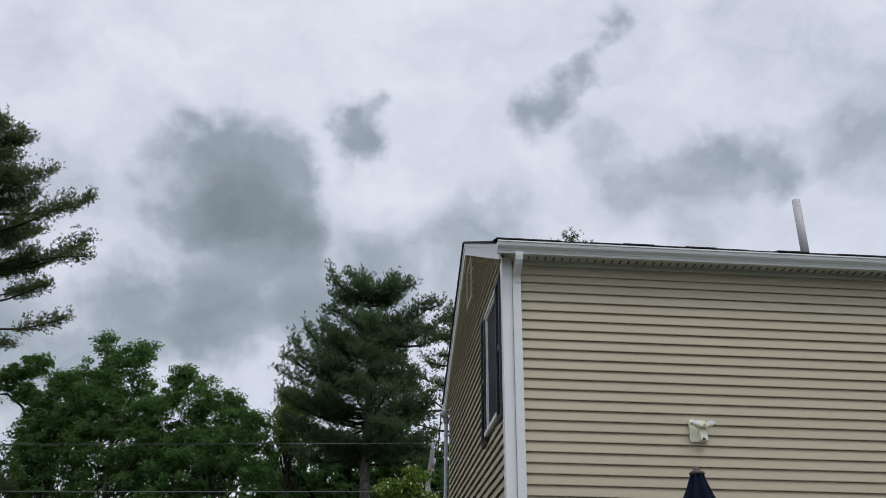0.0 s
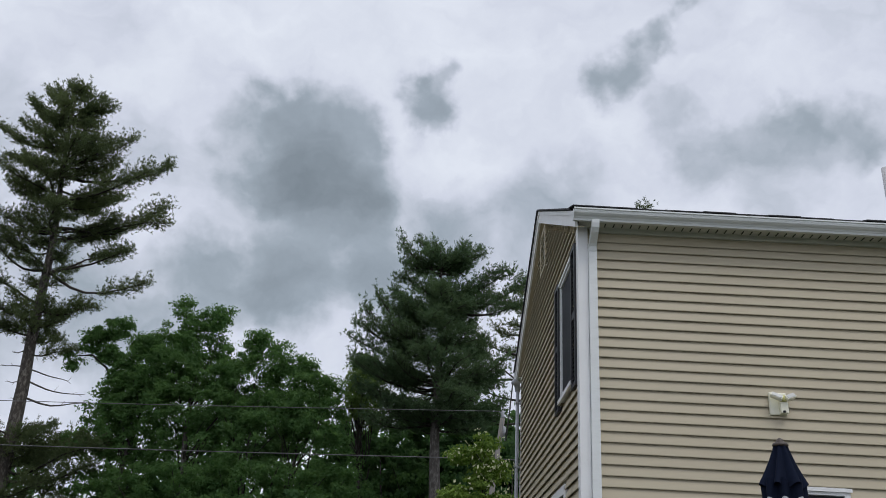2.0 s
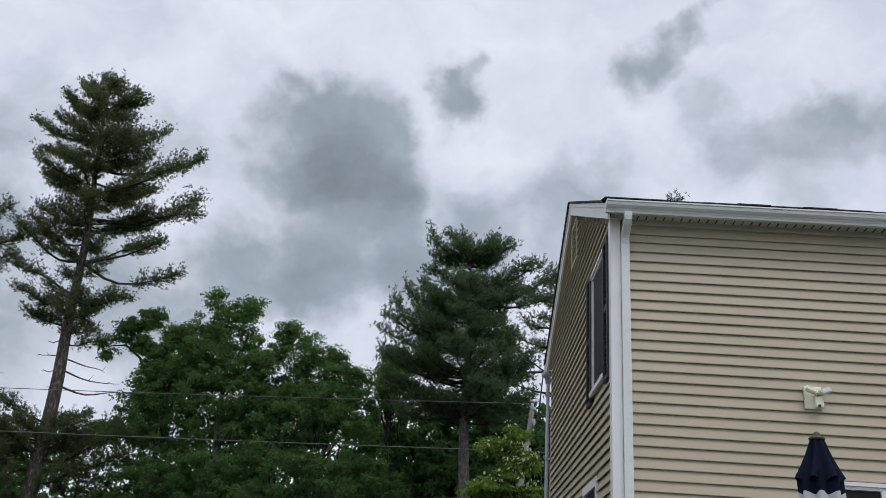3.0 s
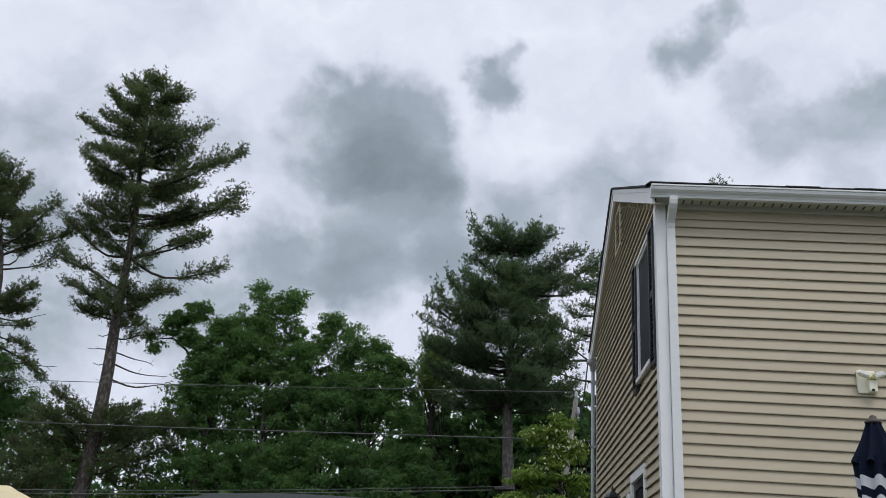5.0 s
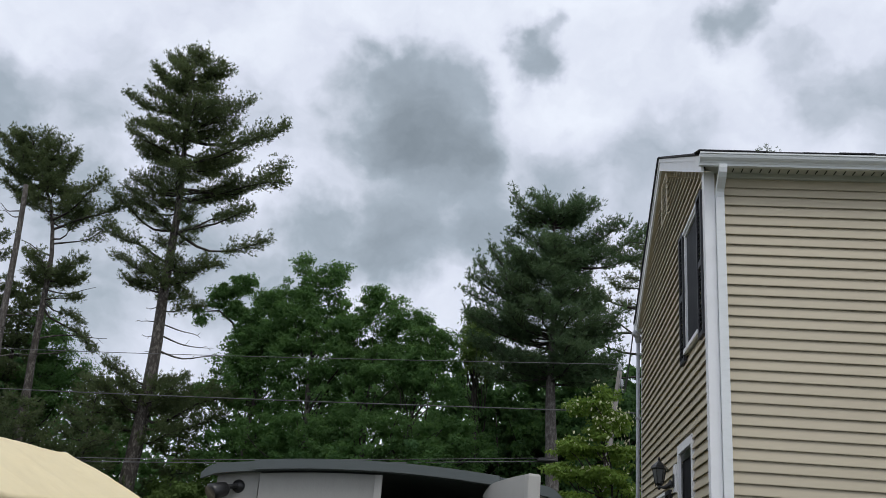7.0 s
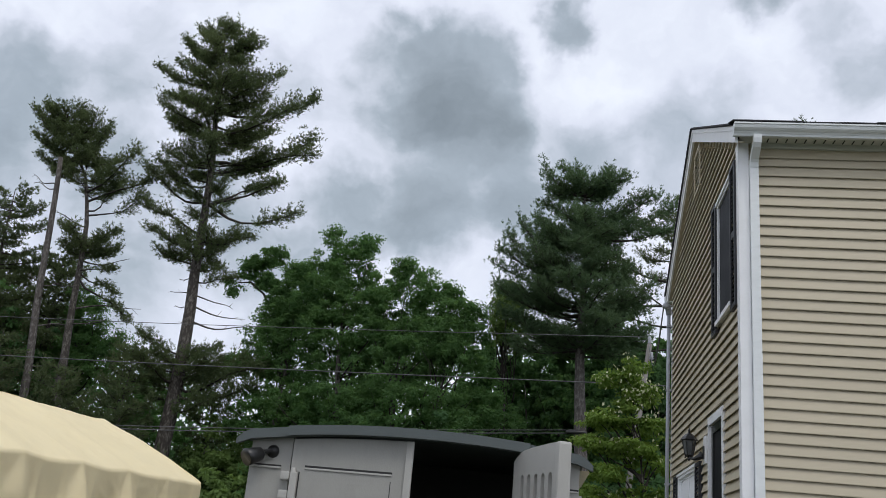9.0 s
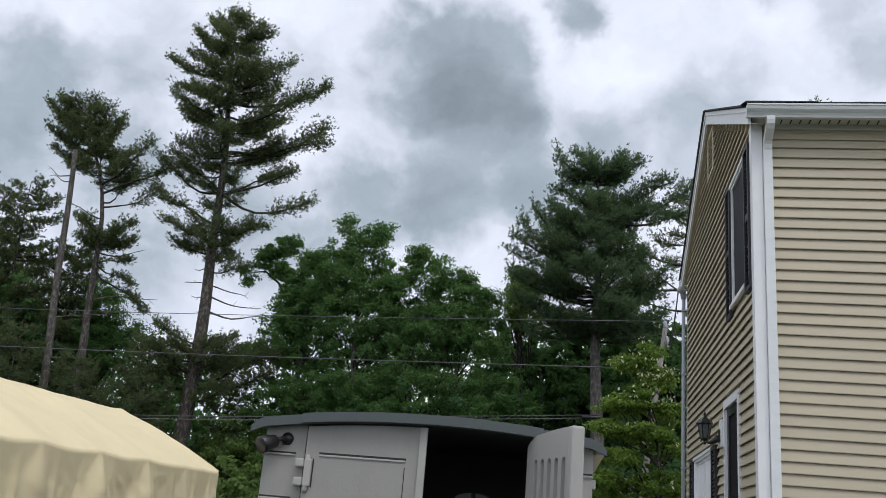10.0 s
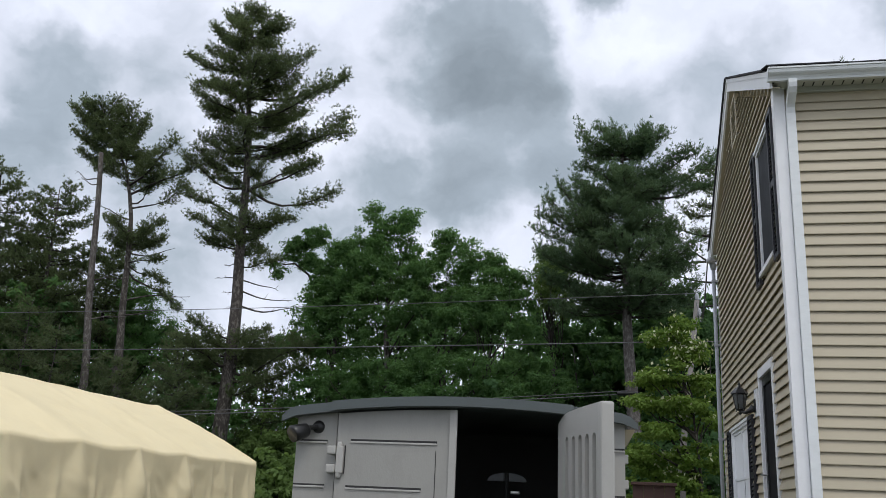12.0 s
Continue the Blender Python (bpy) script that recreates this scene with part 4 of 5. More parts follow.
def leaf_mesh(name, centres, size, flat=0.5, outward=0.0):
    n = len(centres)
    nrm = unit(rng.normal(size=(n, 3)) * np.array([1, 1, 0.6]) * 0.8 + np.array([0, 0, flat]) + outward)
    u = unit(np.cross(nrm, rng.normal(size=(n, 3))))
    v = np.cross(nrm, u)
    s = size * rng.uniform(0.6, 1.25, (n, 1))
    return raw_mesh(name, *quads_at(centres, u * s, v * s * 0.55))


def needle_mesh(name, p, d, length, width, per=7, spread=0.62):
    """Tufts of needles: per thin three-sided blades fanning out at each point."""
    n = len(p)
    p = np.repeat(p, per, axis=0) + rng.normal(size=(n * per, 3)) * 0.018
    d = unit(np.repeat(d, per, axis=0) + rng.normal(size=(n * per, 3)) * spread)
    side = unit(np.cross(d, rng.normal(size=(n * per, 3)))) * width
    ln = length * rng.uniform(0.55, 1.15, (n * per, 1))
    verts = np.stack((p - side, p + side, p + d * ln), axis=1).reshape(-1, 3)
    return raw_mesh(name, verts, np.arange(3 * n * per).reshape(-1, 3))


def limb_path(p0, p1, sag, n=7):
    p0, p1 = np.array(p0, float), np.array(p1, float)
    t = np.linspace(0, 1, n)[:, None]
    g = rng.normal(size=(6, 3)) * 0.045 * np.linalg.norm(p1 - p0)
    w = g[0] * np.sin(np.pi * t) + g[1] * 0.6 * np.sin(2 * np.pi * t) + g[2] * 0.3 * np.sin(3 * np.pi * t)
    return p0 + (p1 - p0) * t + np.array([0, 0, -1.0]) * sag * np.sin(np.pi * t) + w


def pad(path, start, width, per_metre):
    """A flat plume of foliage: side twigs left and right of a limb's outer part, short shoots turned up along them."""
    seg = np.linalg.norm(np.diff(path, axis=0), axis=1).sum()
    n = max(4, int(seg * (1 - start) * per_metre))
    s = start + (1 - start) * (np.arange(n) + rng.uniform(0, 1, n)) / n
    idx = s * (len(path) - 1)
    i = np.minimum(idx.astype(int), len(path) - 2)
    base = path[i] + (path[i + 1] - path[i]) * (idx - i)[:, None]
    along = unit(path[i + 1] - path[i])
    across = unit(np.cross(along, np.array([0.0, 0.0, 1.0]))) * np.where(np.arange(n) % 2, 1.0, -1.0)[:, None]
    tw = unit(along * rng.uniform(0.4, 1.0, (n, 1)) + across * rng.uniform(0.3, 1.0, (n, 1)) + np.array([0, 0, 1.0]) * rng.normal(0.16, 0.2, (n, 1)))
    f0 = (s - start) / max(1e-3, 1 - start)
    ln = width * rng.uniform(0.5, 1.1, n) * (0.35 + 0.75 * np.sin(np.pi * (0.12 + 0.80 * f0)) ** 0.8)
    k = 10
    f = np.linspace(0.12, 1.0, k)
    pts = base[:, None, :] + tw[:, None, :] * (ln[:, None] * f)[:, :, None]
    pts[:, :, 2] += 0.16 * (f ** 2)[None, :] * ln[:, None]
    off = rng.normal(size=pts.shape) * np.array([0.085, 0.085, 0.075])
    dirs = unit(tw[:, None, :] * 0.55 + unit(off) * 0.6 + np.array([0, 0, 0.5]))
    return (pts + off).reshape(-1, 3), dirs.reshape(-1, 3), [(base[j], base[j] + tw[j] * ln[j]) for j in range(0, n, 2)]


def pine(label, base, stem, r0, limbs=(), needles=NEEDLES, bark=BARK, dead=(), crown=(), fill=1.0, needle=0.12, blade=0.0108, per=8, tip=0.07, name="pine_tree", deep=1.0):
    """A pine: stem rows are (offset to the side, height); limbs (height, reach to the side, reach in depth, rise, bare share, width of the plume);
    crown rows (low, high, count, reach low, reach high)."""
    bx, by = base
    tree = thing(name, pose(bx, by, 0), label, "tree", "trees behind the yard")
    sx, sz = [a for a, _ in stem], [b for _, b in stem]
    top = sz[-1]

    def trunk_at(z):
        return np.array([float(np.interp(z, sz, sx)) + 0.05 * math.sin(z * 0.8 + bx), 0.08 * math.sin(z * 0.37 + 1.0 + bx), z])
    zs = np.linspace(0, top, 18)
    part("trunk", tube(B(), [tuple(trunk_at(z)) for z in zs], [float(r0 * (1 - (1 - tip) * (z / top) ** 1.1) + (0.08 if z == 0 else 0)) for z in zs], 10), bark, tree, "", True)
    rows = [tuple(r) for r in limbs]
    for lo, hi, count, ra, rb in crown:
        for k in range(count):
            f = (k + rng.uniform(0, 1)) / count
            z, a = lo + (hi - lo) * f, 2.4 * k + rng.uniform(-0.5, 0.5)
            r = (ra + (rb - ra) * f) * rng.uniform(0.6, 1.08)
            rows.append((z, r * math.cos(a), deep * r * math.sin(a), 0.25 * r, 0.25, 0.40 + 0.14 * r))
    P, D = [], []
    for z, dx, dy, rise, bare, width in rows:
        p0 = trunk_at(min(z, top))
        p1 = p0 + np.array([dx, dy, rise])
        path = limb_path(p0, p1, 0.10 * abs(dx))
        reach = float(np.linalg.norm(p1 - p0))
        rr = 0.014 + 0.015 * reach
        wood = tube(B(), [tuple(p) for p in path], [rr * (1 - 0.8 * i / (len(path) - 1)) for i in range(len(path))], 5, False)
        pts, dirs, twigs = pad(path, bare, width, 17 * fill)
        for a, b in twigs:
            tube(wood, [tuple(a), tuple(b)], [0.011, 0.004], 3, False)
        part("limb", wood, LIMB, tree, "", True)
        P.append(pts)
        D.append(dirs)
    for z, dx, rise in dead:
        p0 = trunk_at(z)
        path = limb_path(p0, p0 + np.array([dx, rng.uniform(-0.5, 0.5), rise]), 0.04 * abs(dx), 9)
        r = 0.022 + 0.008 * abs(dx)
        wood = tube(B(), [tuple(p) for p in path], [r * (1 - 0.8 * i / 8) for i in range(9)], 5, False)
        for q in (4, 6, 7):
            side = np.array([0.18 * np.sign(dx), rng.uniform(-0.2, 0.2), rng.uniform(-0.16, 0.2)]) * (0.4 + 0.3 * abs(dx))
            tube(wood, [tuple(path[q]), tuple(path[q] + side)], [0.010, 0.004], 3, False)
        part("dead_limb", wood, bark, tree, "bare dead limb", True)
    if P:
        tagged(place("needles", needle_mesh("needles", np.concatenate(P), np.concatenate(D), needle, blade, per), needles, tree), kind="stuff")
    return tree


def leafy(label, base, height, r0, lobes, clusters, leaf=OAK_LEAF, bark=BARK_GREY, size=0.055, per=62, spread=0.31, gaps=0.0, squash=0.62, limbs=14, name="leafy_tree", blossom=0, boughs=()):
    """A broad-leaved tree: lobes are (x, y, z, rx, ry, rz) of its crown, from its foot; leaves stand in clusters on twigs."""
    bx, by = base
    tree = thing(name, pose(bx, by, 0), label, "tree", "trees behind the yard")
    lob = np.array(lobes, float)
    clumps = int(clusters * 0.62)
    vol = lob[:, 3] * lob[:, 5] * np.sqrt(lob[:, 4])
    vol = vol ** 0.85
    pick = rng.choice(len(lob), clumps, p=vol / vol.sum())
    d = unit(rng.normal(size=(clumps, 3)))
    rad = rng.uniform(0.0, 1.0, (clumps, 1)) ** 0.36
    c = lob[pick, :3] + d * rad * lob[pick, 3:] * rng.uniform(0.75, 1.2, (clumps, 1))
    keep = np.array([noise.noise(Vector(q * 1.1 + bx)) > gaps - 0.30 for q in c])
    c = c[keep & (c[:, 2] > 0.3)]
    # each clump is a small uneven dome of leaves, fullest on its upper side
    k = int(per * 1.6)
    big = rng.uniform(0.55, 1.35, (len(c), 1, 1)) * spread
    dd = unit(rng.normal(size=(len(c), k, 3)) + np.array([0, 0, 0.45]))
    off = dd * big * rng.uniform(0.35, 1.15, (len(c), k, 1)) * np.array([1, 1, squash])
    pts = (c[:, None, :] + off).reshape(-1, 3)
    out = dd.reshape(-1, 3)
    zs = np.linspace(0, height * 0.8, 8)
    part("trunk", tube(B(), [(0.12 * math.sin(z + bx), 0.12 * math.sin(0.7 * z), z) for z in zs], [float(r0 * (1 - 0.85 * z / (height * 0.8))) for z in zs], 8), bark, tree, "", True)
    for row in boughs:
        part("limb", tube(B(), [(x, 0.1 * math.sin(3 * z), z) for x, z in row], [0.085 * (1 - 0.75 * i / (len(row) - 1)) for i in range(len(row))], 6, False), LIMB, tree, "", True)
    for k in rng.choice(len(c), min(limbs * 3, len(c)), replace=False):
        tip = c[k]
        if boughs and abs(tip[0]) > 0.9:
            continue
        z0 = min(height * 0.75, max(height * 0.15, tip[2] * rng.uniform(0.62, 0.88)))
        path = limb_path((0.12 * math.sin(z0 + bx), 0.12 * math.sin(0.7 * z0), z0), tip, 0.03 * np.linalg.norm(tip[:2]))
        rr = 0.02 + 0.010 * float(np.linalg.norm(tip[:2]))
        part("limb", tube(B(), [tuple(p) for p in path], [rr * (1 - 0.75 * i / 6) for i in range(7)], 5, False), LIMB, tree, "", True)
    tagged(place("leaves", leaf_mesh("leaves", pts, size, 0.5, out), leaf, tree), kind="stuff")
    if blossom:
        up = c[np.argsort(-c[:, 2] + rng.normal(size=len(c)) * 2.6)[:blossom]]
        q = (up[:, None, :] + rng.normal(size=(len(up), 7, 3)) * np.array([0.16, 0.12, 0.04]) + np.array([0, -0.12, 0.07])).reshape(-1, 3)
        tagged(place("blossom", leaf_mesh("blossom", q, 0.042, 0.3), BLOSSOM, tree, "creamy white bracts"), kind="stuff")
    return tree


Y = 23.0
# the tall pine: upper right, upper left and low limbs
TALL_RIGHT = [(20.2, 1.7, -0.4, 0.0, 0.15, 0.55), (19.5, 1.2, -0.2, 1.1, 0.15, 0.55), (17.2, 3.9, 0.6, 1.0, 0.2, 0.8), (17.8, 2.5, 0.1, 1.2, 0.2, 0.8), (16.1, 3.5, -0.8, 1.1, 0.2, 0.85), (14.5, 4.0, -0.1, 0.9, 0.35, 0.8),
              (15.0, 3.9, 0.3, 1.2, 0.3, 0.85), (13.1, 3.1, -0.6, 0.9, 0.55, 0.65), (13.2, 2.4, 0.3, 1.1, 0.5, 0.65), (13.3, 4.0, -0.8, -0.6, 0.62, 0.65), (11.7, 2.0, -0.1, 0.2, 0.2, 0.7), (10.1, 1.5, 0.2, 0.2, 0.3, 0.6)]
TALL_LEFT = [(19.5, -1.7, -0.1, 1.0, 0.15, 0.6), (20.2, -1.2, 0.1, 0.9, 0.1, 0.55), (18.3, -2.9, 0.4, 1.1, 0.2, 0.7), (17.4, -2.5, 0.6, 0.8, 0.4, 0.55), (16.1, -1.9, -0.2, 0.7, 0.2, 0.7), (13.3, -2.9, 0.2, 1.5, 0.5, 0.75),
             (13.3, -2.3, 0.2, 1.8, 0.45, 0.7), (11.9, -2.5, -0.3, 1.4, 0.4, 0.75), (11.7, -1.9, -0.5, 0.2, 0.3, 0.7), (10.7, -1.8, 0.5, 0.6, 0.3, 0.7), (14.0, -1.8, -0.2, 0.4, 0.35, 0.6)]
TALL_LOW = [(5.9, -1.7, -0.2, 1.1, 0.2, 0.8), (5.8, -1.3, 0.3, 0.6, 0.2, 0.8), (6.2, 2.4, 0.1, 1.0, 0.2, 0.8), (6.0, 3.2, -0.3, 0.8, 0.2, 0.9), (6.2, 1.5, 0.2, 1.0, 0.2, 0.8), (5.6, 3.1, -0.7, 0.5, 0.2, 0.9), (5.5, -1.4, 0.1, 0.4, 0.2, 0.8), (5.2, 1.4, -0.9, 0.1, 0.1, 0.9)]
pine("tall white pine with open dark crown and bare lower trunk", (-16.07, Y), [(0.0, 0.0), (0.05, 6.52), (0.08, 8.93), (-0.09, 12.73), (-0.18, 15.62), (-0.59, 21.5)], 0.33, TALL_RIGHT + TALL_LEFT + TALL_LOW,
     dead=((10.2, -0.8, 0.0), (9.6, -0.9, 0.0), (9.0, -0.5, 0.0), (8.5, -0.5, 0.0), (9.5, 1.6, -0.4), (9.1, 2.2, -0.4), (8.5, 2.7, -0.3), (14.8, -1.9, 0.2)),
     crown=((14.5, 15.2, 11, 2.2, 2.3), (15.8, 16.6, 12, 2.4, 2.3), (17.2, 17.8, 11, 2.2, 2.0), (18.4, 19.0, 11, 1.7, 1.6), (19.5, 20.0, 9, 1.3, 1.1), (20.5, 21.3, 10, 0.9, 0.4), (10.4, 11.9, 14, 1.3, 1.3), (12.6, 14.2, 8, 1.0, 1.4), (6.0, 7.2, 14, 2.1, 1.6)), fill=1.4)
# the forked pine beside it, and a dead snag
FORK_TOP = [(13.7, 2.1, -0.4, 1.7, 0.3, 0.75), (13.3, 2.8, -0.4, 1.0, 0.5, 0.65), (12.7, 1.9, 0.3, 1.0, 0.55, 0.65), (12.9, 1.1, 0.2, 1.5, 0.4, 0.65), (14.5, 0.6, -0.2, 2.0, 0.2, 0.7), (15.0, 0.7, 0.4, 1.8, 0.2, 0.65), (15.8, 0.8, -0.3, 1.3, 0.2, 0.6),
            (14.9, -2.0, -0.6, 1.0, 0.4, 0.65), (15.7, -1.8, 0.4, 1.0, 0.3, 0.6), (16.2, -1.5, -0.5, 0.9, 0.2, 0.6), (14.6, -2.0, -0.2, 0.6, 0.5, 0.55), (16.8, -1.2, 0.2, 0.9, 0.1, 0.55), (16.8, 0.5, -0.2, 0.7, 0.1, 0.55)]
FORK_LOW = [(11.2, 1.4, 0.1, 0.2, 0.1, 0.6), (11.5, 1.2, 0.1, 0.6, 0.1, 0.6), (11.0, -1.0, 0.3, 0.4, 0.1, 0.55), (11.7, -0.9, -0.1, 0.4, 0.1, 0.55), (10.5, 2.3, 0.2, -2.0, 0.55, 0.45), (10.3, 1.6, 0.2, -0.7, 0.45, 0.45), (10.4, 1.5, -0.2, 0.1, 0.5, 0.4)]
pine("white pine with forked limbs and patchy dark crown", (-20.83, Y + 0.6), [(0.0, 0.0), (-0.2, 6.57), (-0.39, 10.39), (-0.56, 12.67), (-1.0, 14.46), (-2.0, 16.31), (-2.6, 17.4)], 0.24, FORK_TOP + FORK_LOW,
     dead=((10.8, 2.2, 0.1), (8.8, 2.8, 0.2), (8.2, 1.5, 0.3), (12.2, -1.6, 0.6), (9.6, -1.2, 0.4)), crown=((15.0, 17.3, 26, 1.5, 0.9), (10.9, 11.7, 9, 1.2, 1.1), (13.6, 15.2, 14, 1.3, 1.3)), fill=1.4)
pine("dead grey pine snag with broken top and bare stubs", (-21.38, Y - 0.6), [(0.0, 0.0), (-0.29, 5.93), (-0.56, 9.26), (-0.84, 12.79), (-0.95, 14.71)], 0.19, bark=BARK_GREY, tip=0.5,
     dead=((13.6, -1.2, 0.4), (13.4, -1.0, 0.2), (9.5, -1.0, 0.5), (9.4, 1.2, 0.2), (7.8, 1.7, 0.1), (6.3, 1.1, 0.2), (8.9, 0.6, 0.2)), name="dead_pine")
for bx, by, top, w in ((-28.3, Y + 1, 15.2, 1.7), (-25.9, Y + 2, 14.3, 2.0), (-27.5, Y + 3, 12.4, 2.4), (-23.6, Y + 3, 11.8, 2.0), (-30.5, Y + 2, 13.6, 2.2)):
    pine("dense dark pine standing behind the others", (bx, by), [(0.0, 0.0), (0.1, top)], 0.22, crown=((2.5, top * 0.62, 40, w * 1.15, w * 1.2), (top * 0.62, top - 0.3, 34, w * 1.15, 1.0)), needles=NEEDLES, fill=0.85, per=6, blade=0.020, needle=0.14)
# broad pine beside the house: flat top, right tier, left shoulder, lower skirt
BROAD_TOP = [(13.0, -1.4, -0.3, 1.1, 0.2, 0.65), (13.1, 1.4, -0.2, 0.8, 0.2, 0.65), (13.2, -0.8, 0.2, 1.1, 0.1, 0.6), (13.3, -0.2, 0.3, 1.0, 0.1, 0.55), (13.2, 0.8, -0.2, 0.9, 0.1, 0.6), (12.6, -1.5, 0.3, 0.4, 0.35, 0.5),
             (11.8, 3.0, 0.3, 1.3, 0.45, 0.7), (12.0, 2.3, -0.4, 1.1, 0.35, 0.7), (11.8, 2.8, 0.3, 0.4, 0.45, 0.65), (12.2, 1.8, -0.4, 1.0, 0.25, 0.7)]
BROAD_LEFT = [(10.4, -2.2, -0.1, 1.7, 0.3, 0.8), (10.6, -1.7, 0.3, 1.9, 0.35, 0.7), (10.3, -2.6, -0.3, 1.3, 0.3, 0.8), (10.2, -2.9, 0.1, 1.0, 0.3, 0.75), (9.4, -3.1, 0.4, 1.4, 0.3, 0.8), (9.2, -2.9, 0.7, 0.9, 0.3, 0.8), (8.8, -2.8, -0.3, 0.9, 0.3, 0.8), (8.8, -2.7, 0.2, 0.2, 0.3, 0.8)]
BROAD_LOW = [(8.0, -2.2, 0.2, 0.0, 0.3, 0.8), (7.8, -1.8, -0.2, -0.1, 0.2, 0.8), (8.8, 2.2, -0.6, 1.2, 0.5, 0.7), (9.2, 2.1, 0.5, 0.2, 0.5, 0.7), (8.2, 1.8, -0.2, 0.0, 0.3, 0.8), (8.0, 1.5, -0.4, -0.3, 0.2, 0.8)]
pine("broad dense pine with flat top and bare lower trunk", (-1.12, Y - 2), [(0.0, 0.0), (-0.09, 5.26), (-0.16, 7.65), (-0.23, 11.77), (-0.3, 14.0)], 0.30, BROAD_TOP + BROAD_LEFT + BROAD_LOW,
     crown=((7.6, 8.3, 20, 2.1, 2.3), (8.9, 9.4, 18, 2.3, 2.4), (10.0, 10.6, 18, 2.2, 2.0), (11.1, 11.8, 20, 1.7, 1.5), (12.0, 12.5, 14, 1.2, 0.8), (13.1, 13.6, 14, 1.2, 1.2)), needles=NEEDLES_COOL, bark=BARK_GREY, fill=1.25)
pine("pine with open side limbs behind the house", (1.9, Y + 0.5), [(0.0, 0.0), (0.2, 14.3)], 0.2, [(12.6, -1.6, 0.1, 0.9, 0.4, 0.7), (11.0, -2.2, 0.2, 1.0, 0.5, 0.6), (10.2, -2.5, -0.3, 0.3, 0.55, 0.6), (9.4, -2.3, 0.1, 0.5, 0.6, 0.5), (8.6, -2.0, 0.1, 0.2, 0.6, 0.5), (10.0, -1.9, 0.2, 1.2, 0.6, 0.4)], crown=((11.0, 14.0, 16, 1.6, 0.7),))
pine("pine top showing over the house roof", (6.6, Y + 1), [(0.0, 0.0), (0.0, 17.55)], 0.12, crown=((16.2, 17.4, 16, 0.8, 0.55),), fill=1.2)
# oaks in the middle
leafy("full green oak with twin-lobed crown", (-9.9, Y), 12.6, 0.22, [(-0.68, 0, 11.9, 0.6, 0.6, 0.65), (0.51, 0.1, 11.75, 0.62, 0.6, 0.62), (-0.14, 0, 10.6, 1.35, 1.2, 1.15), (-0.72, -0.2, 9.4, 1.2, 1.2, 1.1), (1.1, -0.3, 9.7, 1.25, 1.1, 1.0), (0.24, 0, 7.9, 2.0, 1.5, 1.3), (0, 0, 5.4, 2.6, 1.6, 1.5)], 1650, gaps=0.06)
leafy("green oak with rounded crown", (-7.6, Y - 0.5), 11.4, 0.18, [(-0.1, 0, 10.75, 0.52, 0.5, 0.5), (0.15, 0, 9.9, 0.9, 0.9, 0.95), (0.8, 0, 9.9, 0.35, 0.4, 0.5), (-0.5, 0, 8.6, 1.4, 1.1, 1.15), (0.6, -0.2, 7.5, 1.5, 1.2, 1.1), (0, -0.3, 5.2, 2.1, 1.4, 1.6)], 1150, gaps=0.05)
leafy("smaller green oak with pointed top", (-6.0, Y - 1.0), 10.4, 0.15, [(-0.1, 0, 9.75, 0.52, 0.5, 0.52), (0.25, 0, 9.15, 0.85, 0.8, 0.75), (1.15, 0, 9.05, 0.45, 0.5, 0.45), (-0.35, 0, 8.1, 1.5, 1.2, 1.05), (0.85, -0.2, 7.8, 1.25, 1.1, 1.05), (0.6, 0, 5.2, 2.1, 1.4, 1.7)], 1050, gaps=0.05)
leafy("thin-leaved oak with open reaching limbs", (-12.1, Y + 0.4), 11.4, 0.17, [(-0.4, 0, 9.0, 0.9, 0.8, 0.65), (-0.6, 0, 9.9, 0.6, 0.6, 0.5), (-1.25, 0, 10.3, 0.6, 0.5, 0.36), (0.1, 0, 9.9, 0.75, 0.7, 0.7), (-0.3, 0, 10.8, 0.75, 0.7, 0.5), (-0.8, 0, 11.4, 0.75, 0.7, 0.48), (-1.6, 0, 11.0, 0.7, 0.5, 0.4), (-2.1, 0, 10.5, 0.5, 0.4, 0.32), (-2.5, 0, 10.0, 0.28, 0.3, 0.4), (0.5, 0, 10.6, 0.8, 0.7, 0.6), (0.4, 0, 9.1, 1.0, 0.8, 0.9), (-0.6, 0, 8.1, 1.2, 0.9, 0.65), (0.2, 0, 7.2, 1.5, 1.0, 0.85), (0, 0, 5.2, 2.0, 1.2, 1.2), (-1.3, 0, 7.0, 0.9, 0.8, 0.6)], 1900, gaps=0.05, limbs=12, spread=0.25, per=54,
      boughs=[[(0.0, 6.2), (-0.2, 7.6), (-0.7, 8.9), (-1.2, 9.75), (-1.8, 10.2), (-2.3, 10.15)], [(0.1, 7.0), (0.3, 8.6), (0.2, 10.4)]])
leafy("green tree in the gap between the pines", (-21.6, Y + 2.5), 10.2, 0.15, [(0, 0, 9.0, 1.1, 1.0, 1.2), (0.5, 0, 7.6, 1.5, 1.2, 1.3), (-0.6, 0, 6.4, 1.6, 1.2, 1.5)], 620, gaps=0.0)
leafy("light green tree behind the broad pine", (-4.1, Y + 2), 11.2, 0.16, [(0, 0, 10.5, 0.65, 0.7, 0.9), (0.2, 0, 9.4, 0.9, 1.0, 1.0)], 260, leaf=LIGHT_LEAF)
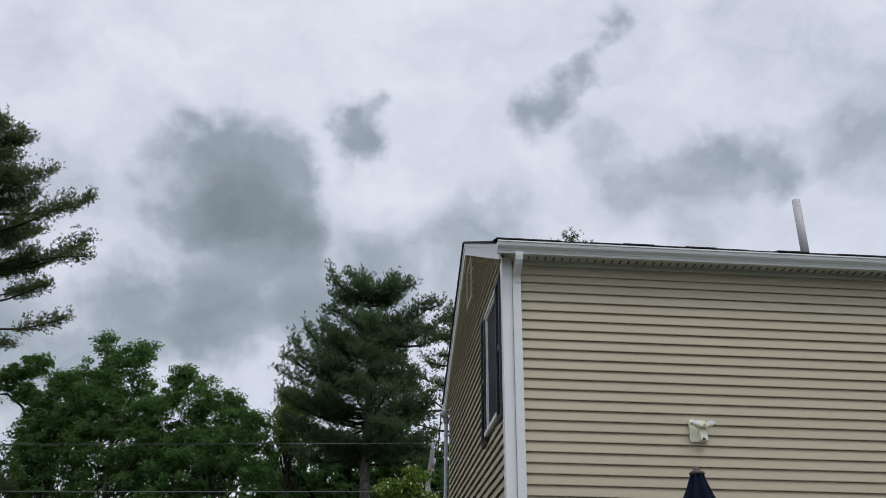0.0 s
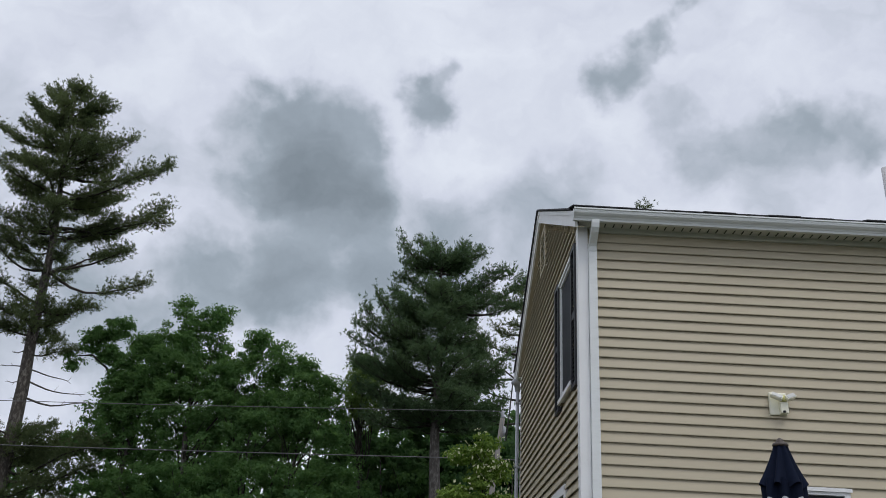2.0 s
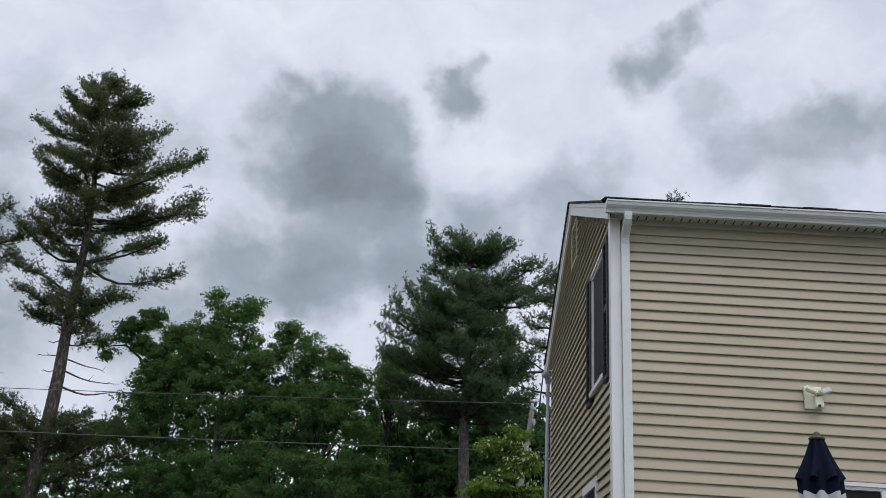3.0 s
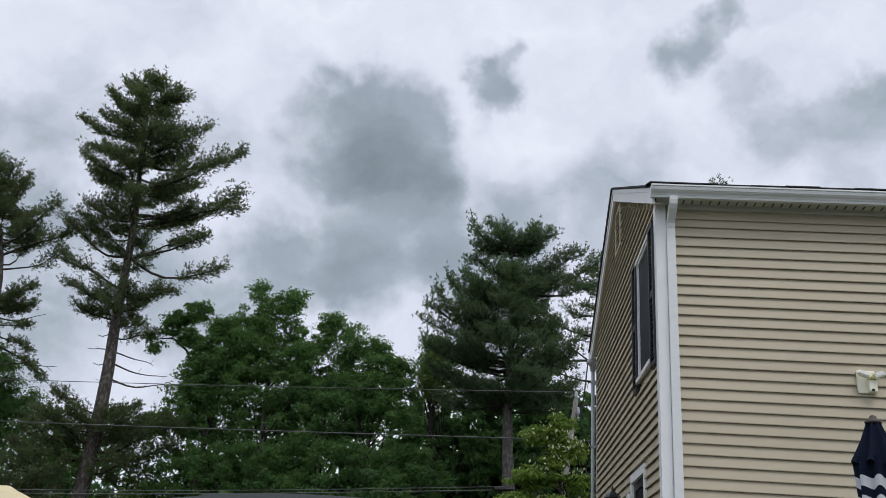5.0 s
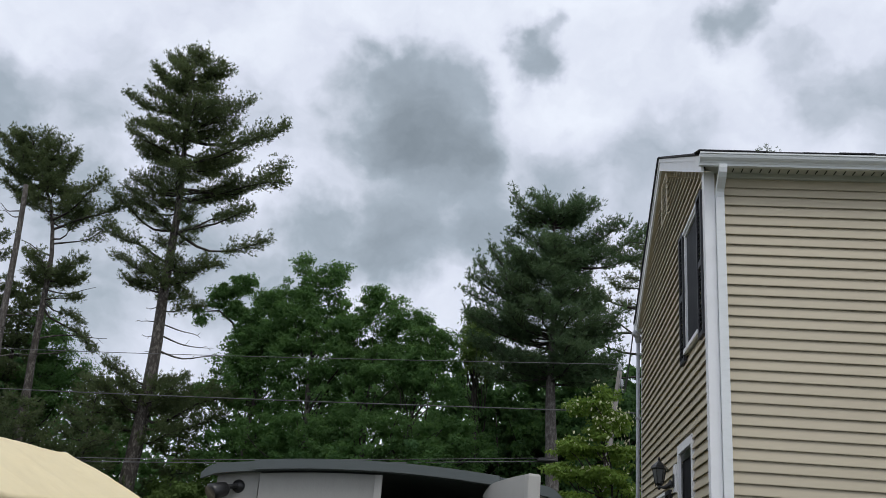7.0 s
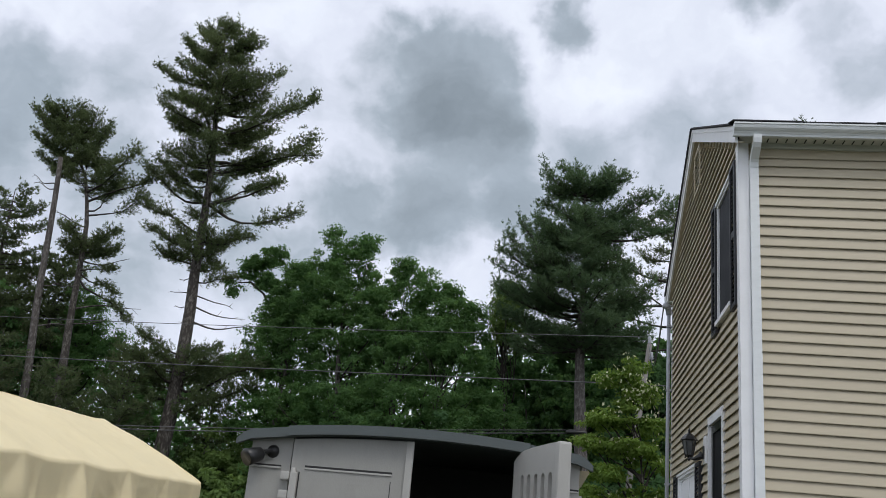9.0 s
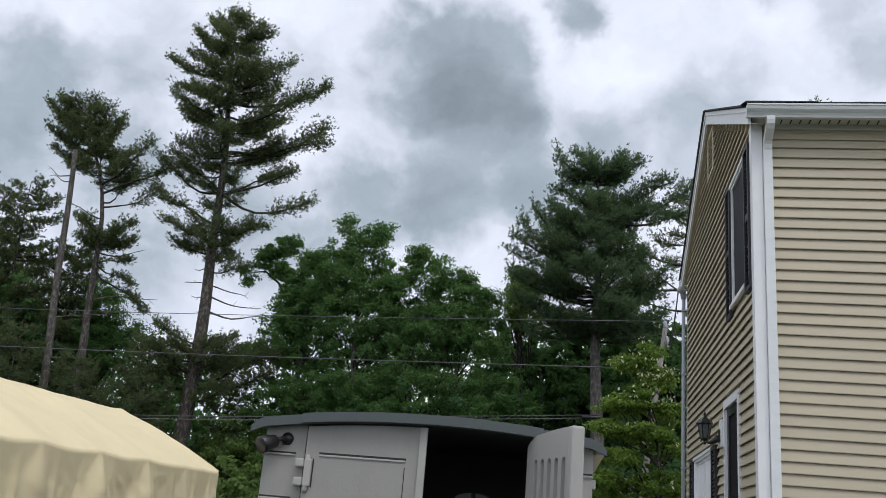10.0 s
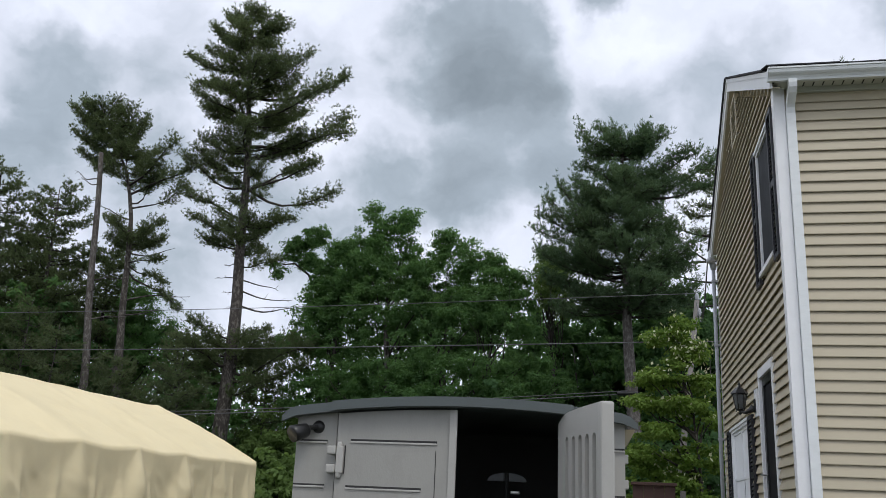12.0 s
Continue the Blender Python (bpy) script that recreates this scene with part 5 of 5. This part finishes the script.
# shrubs and hedge under the trees
for i, (bx, by, h, w) in enumerate(((-25.3, Y + 0.5, 10.4, 2.2), (-30.5, Y, 9.5, 3.0), (-24.0, Y + 1.5, 9.4, 2.4), (-18.0, Y + 2.5, 7.2, 2.0), (-15.4, Y + 3.5, 4.6, 1.8), (-12.2, Y + 2.5, 4.6, 2.2), (-9.4, Y - 2.5, 4.4, 2.4), (-5.6, Y - 2.6, 5.4, 2.5), (-3.2, Y + 2.5, 9.2, 2.4), (-1.0, Y + 1.6, 8.4, 2.4), (1.4, Y + 1.0, 8.8, 2.4), (4.4, Y, 8.0, 2.4), (0.4, Y + 2.4, 9.4, 2.0), (-2.6, Y - 3.2, 4.4, 2.0), (0.4, Y - 3.0, 5.0, 1.8))):
    leafy("dark green shrubby undergrowth below the trees", (bx, by), h, 0.10, [(0, 0, h * 0.62, w, 1.5, h * 0.36), (0.3 * w, 0, h * 0.3, w, 1.5, h * 0.3), (-0.5 * w, 0, h * 0.42, w * 0.8, 1.4, h * 0.35)], int(50 * h), leaf=DARK_LEAF if i % 3 else OAK_LEAF, name="undergrowth_bush", limbs=6, size=0.10, per=38)
for bx, by, top, w in ((-15.3, Y + 1.9, 7.2, 1.35), (-17.2, Y - 1.3, 7.2, 1.9), (-19.2, Y + 2.0, 7.8, 1.5), (-22.4, Y - 1.5, 7.4, 2.2), (-19.9, Y - 1.5, 6.4, 2.2), (-26.6, Y - 1.0, 8.2, 2.6), (-24.4, Y - 0.5, 8.6, 2.2)):
    pine("young pine among the undergrowth", (bx, by), [(0.0, 0.0), (0.0, top)], 0.09, crown=((1.5, top - 0.2, 34, w, 0.5),), needles=NEEDLES, fill=0.85, per=6, blade=0.017, needle=0.13)
for bx, by, h, w in ((-4.2, Y + 4.5, 9.4, 2.2), (-2.0, Y + 4.0, 10.0, 2.2), (0.2, Y + 4.2, 10.2, 2.2), (2.4, Y + 3.5, 10.0, 2.2), (-1.0, Y + 5.0, 7.0, 2.6)):
    leafy("dark shaded thicket behind the broad pine", (bx, by), h, 0.10, [(0, 0, h * 0.72, w, 1.3, h * 0.26), (0, 0, h * 0.4, w, 1.3, h * 0.3)], int(62 * h), leaf=DARK_LEAF, name="thicket_bush", limbs=4, size=0.15, per=26, gaps=-0.2)
# far wood behind it all, closing the view at eye height
def far_wood():
    n = 105000
    x = rng.uniform(-52, 30, n)
    y = rng.uniform(32, 42, n)
    top = 10.2 + 1.6 * np.exp(-((x - 1) / 9) ** 2) + 2.0 * np.exp(-((x + 34) / 9) ** 2) - 4.6 * np.exp(-((x + 19.7) / 1.8) ** 2) - 1.7 * np.exp(-((x + 23) / 7) ** 4) + 0.7 * np.sin(x * 0.57 + 1) + 0.5 * np.sin(x * 1.9)
    z = rng.uniform(0.0, 1, n) ** 0.9 * (top - 0.9 * rng.uniform(0, 1, n) ** 2)
    tagged(place("far_wood", leaf_mesh("far_wood", np.stack((x, y, z), 1), 0.17), DARK_LEAF), "distant green wood behind the yard trees", "wood", kind="stuff")


far_wood()
# dogwood by the house corner
layers = [(-0.14, 0, 5.02, 0.26, 0.3, 0.07), (-0.42, 0.1, 4.72, 0.42, 0.35, 0.08), (0.05, 0.1, 4.5, 0.45, 0.4, 0.08), (-0.3, -0.2, 4.3, 0.5, 0.4, 0.08), (-0.72, -0.1, 4.62, 0.16, 0.2, 0.05), (-0.63, 0, 3.96, 0.46, 0.4, 0.08), (0.2, 0.1, 3.87, 0.5, 0.4, 0.09), (-0.95, -0.1, 3.5, 0.42, 0.4, 0.08),
          (-0.34, 0, 3.44, 0.7, 0.5, 0.09), (0.16, 0, 3.14, 0.52, 0.5, 0.09), (-0.65, -0.2, 2.96, 0.6, 0.5, 0.09), (-0.87, 0, 2.5, 0.6, 0.5, 0.1)]
layers = [(x, y, z, rx, ry, rz * 2.4) for x, y, z, rx, ry, rz in layers] + [(x, 0.1, z, 0.75, 0.5, 0.26) for x, z in ((0.04, 2.48), (-0.5, 2.05), (0.0, 1.7), (-0.8, 1.6), (-0.3, 1.2))]
leafy("flowering dogwood with layered lime-green leaves", (-0.22, 9.0), 4.6, 0.06, layers, 1250, leaf=LIME_LEAF, size=0.040, per=30, spread=0.16, limbs=9, name="dogwood_tree", blossom=60, squash=0.38, gaps=0.08)
leafy("small green bush beside the canopy tent", (-6.85, 5.2), 2.1, 0.04, [(0, 0, 1.4, 0.5, 0.5, 0.7)], 200, leaf=LIGHT_LEAF, size=0.05, per=30, spread=0.14, limbs=5, name="garden_bush")
leafy("light green young tree below the tall pine", (-14.0, Y + 0.6), 4.8, 0.08, [(0, 0, 3.6, 1.1, 1.0, 1.4), (-0.7, 0, 2.6, 1.0, 1.0, 1.2), (0.6, 0, 2.4, 1.0, 1.0, 1.2)], 330, leaf=LIGHT_LEAF, size=0.075, limbs=6)

# ---- utility pole and cables ----
pole = thing("utility_pole", pose(-0.36, 16.0, 0), "weathered grey wooden utility pole", "utility pole")
part("pole", tube(B(), [(0.0, 0, 0), (0.42, 0, 3.5), (0.86, 0, 7.05)], [0.09, 0.08, 0.065], 12), POLE_WOOD, pole, "", True)
for k, (dx, z) in enumerate(((0.86, 7.06), (0.80, 6.6))):
    part("insulator", lathe(B(), [(0.03, z), (0.06, z + 0.03), (0.04, z + 0.06), (0.06, z + 0.09), (0.04, z + 0.12), (0.05, z + 0.15), (0.02, z + 0.2)], 10, (dx + 0.1 * k, 0.0 - 0.14 * k)), CONDUIT, pole, "grey insulator", True)


def cable(p0, p1, sag, r, label):
    p0, p1 = Vector(p0), Vector(p1)
    pts = [p0.lerp(p1, i / 24) - Vector((0, 0, sag * math.sin(math.pi * i / 24))) for i in range(25)]
    c = thing("cable", Matrix.Translation(p0), label, "cable", "overhead cables")
    part("wire", tube(B(), [tuple(p - p0) for p in pts], r, 6), CABLE, c, "", True)


cable((-48, 16, 7.1), (0.5, 16, 7.24), 0.5, 0.010, "thin overhead power line to the utility pole")
cable((-48, 16, 5.75), (0.45, 15.9, 5.92), 0.35, 0.014, "overhead line below the power line")
cable((0.45, 15.9, 5.92), (22, 16, 6.3), 0.2, 0.014, "overhead line running on behind the house")
cable((-47.6, 16, 4.4), (-1.32, 20.8, 5.2), 1.05, 0.013, "low sagging cable in front of trees")
cable((-47.6, 16, 4.0), (-1.32, 20.8, 5.1), 0.95, 0.016, "low thick cable in front of trees")
for dz in (0.0, 0.05, 0.1):
    cable((-0.17, 5.59, 5.30 + dz * 0.2), (0.48, 15.9, 6.9 + dz), 0.55 + 2 * dz, 0.010, "service drop cable from pole to house")

copy_thing(pole, pose(-48.4, 16.0, 0))
box_ = thing("cable_splice_box", pose(-1.32, 20.72, 5.12), "black cable splice box fixed to the pine trunk", "splice box")
part("case", tube(B(), [(-0.35, -0.02, -0.02), (-0.31, -0.02, -0.02), (0.25, 0.0, 0.0), (0.3, 0.0, 0.0)], [0.03, 0.07, 0.07, 0.03], 10), BLACK_METAL, box_, "", True)
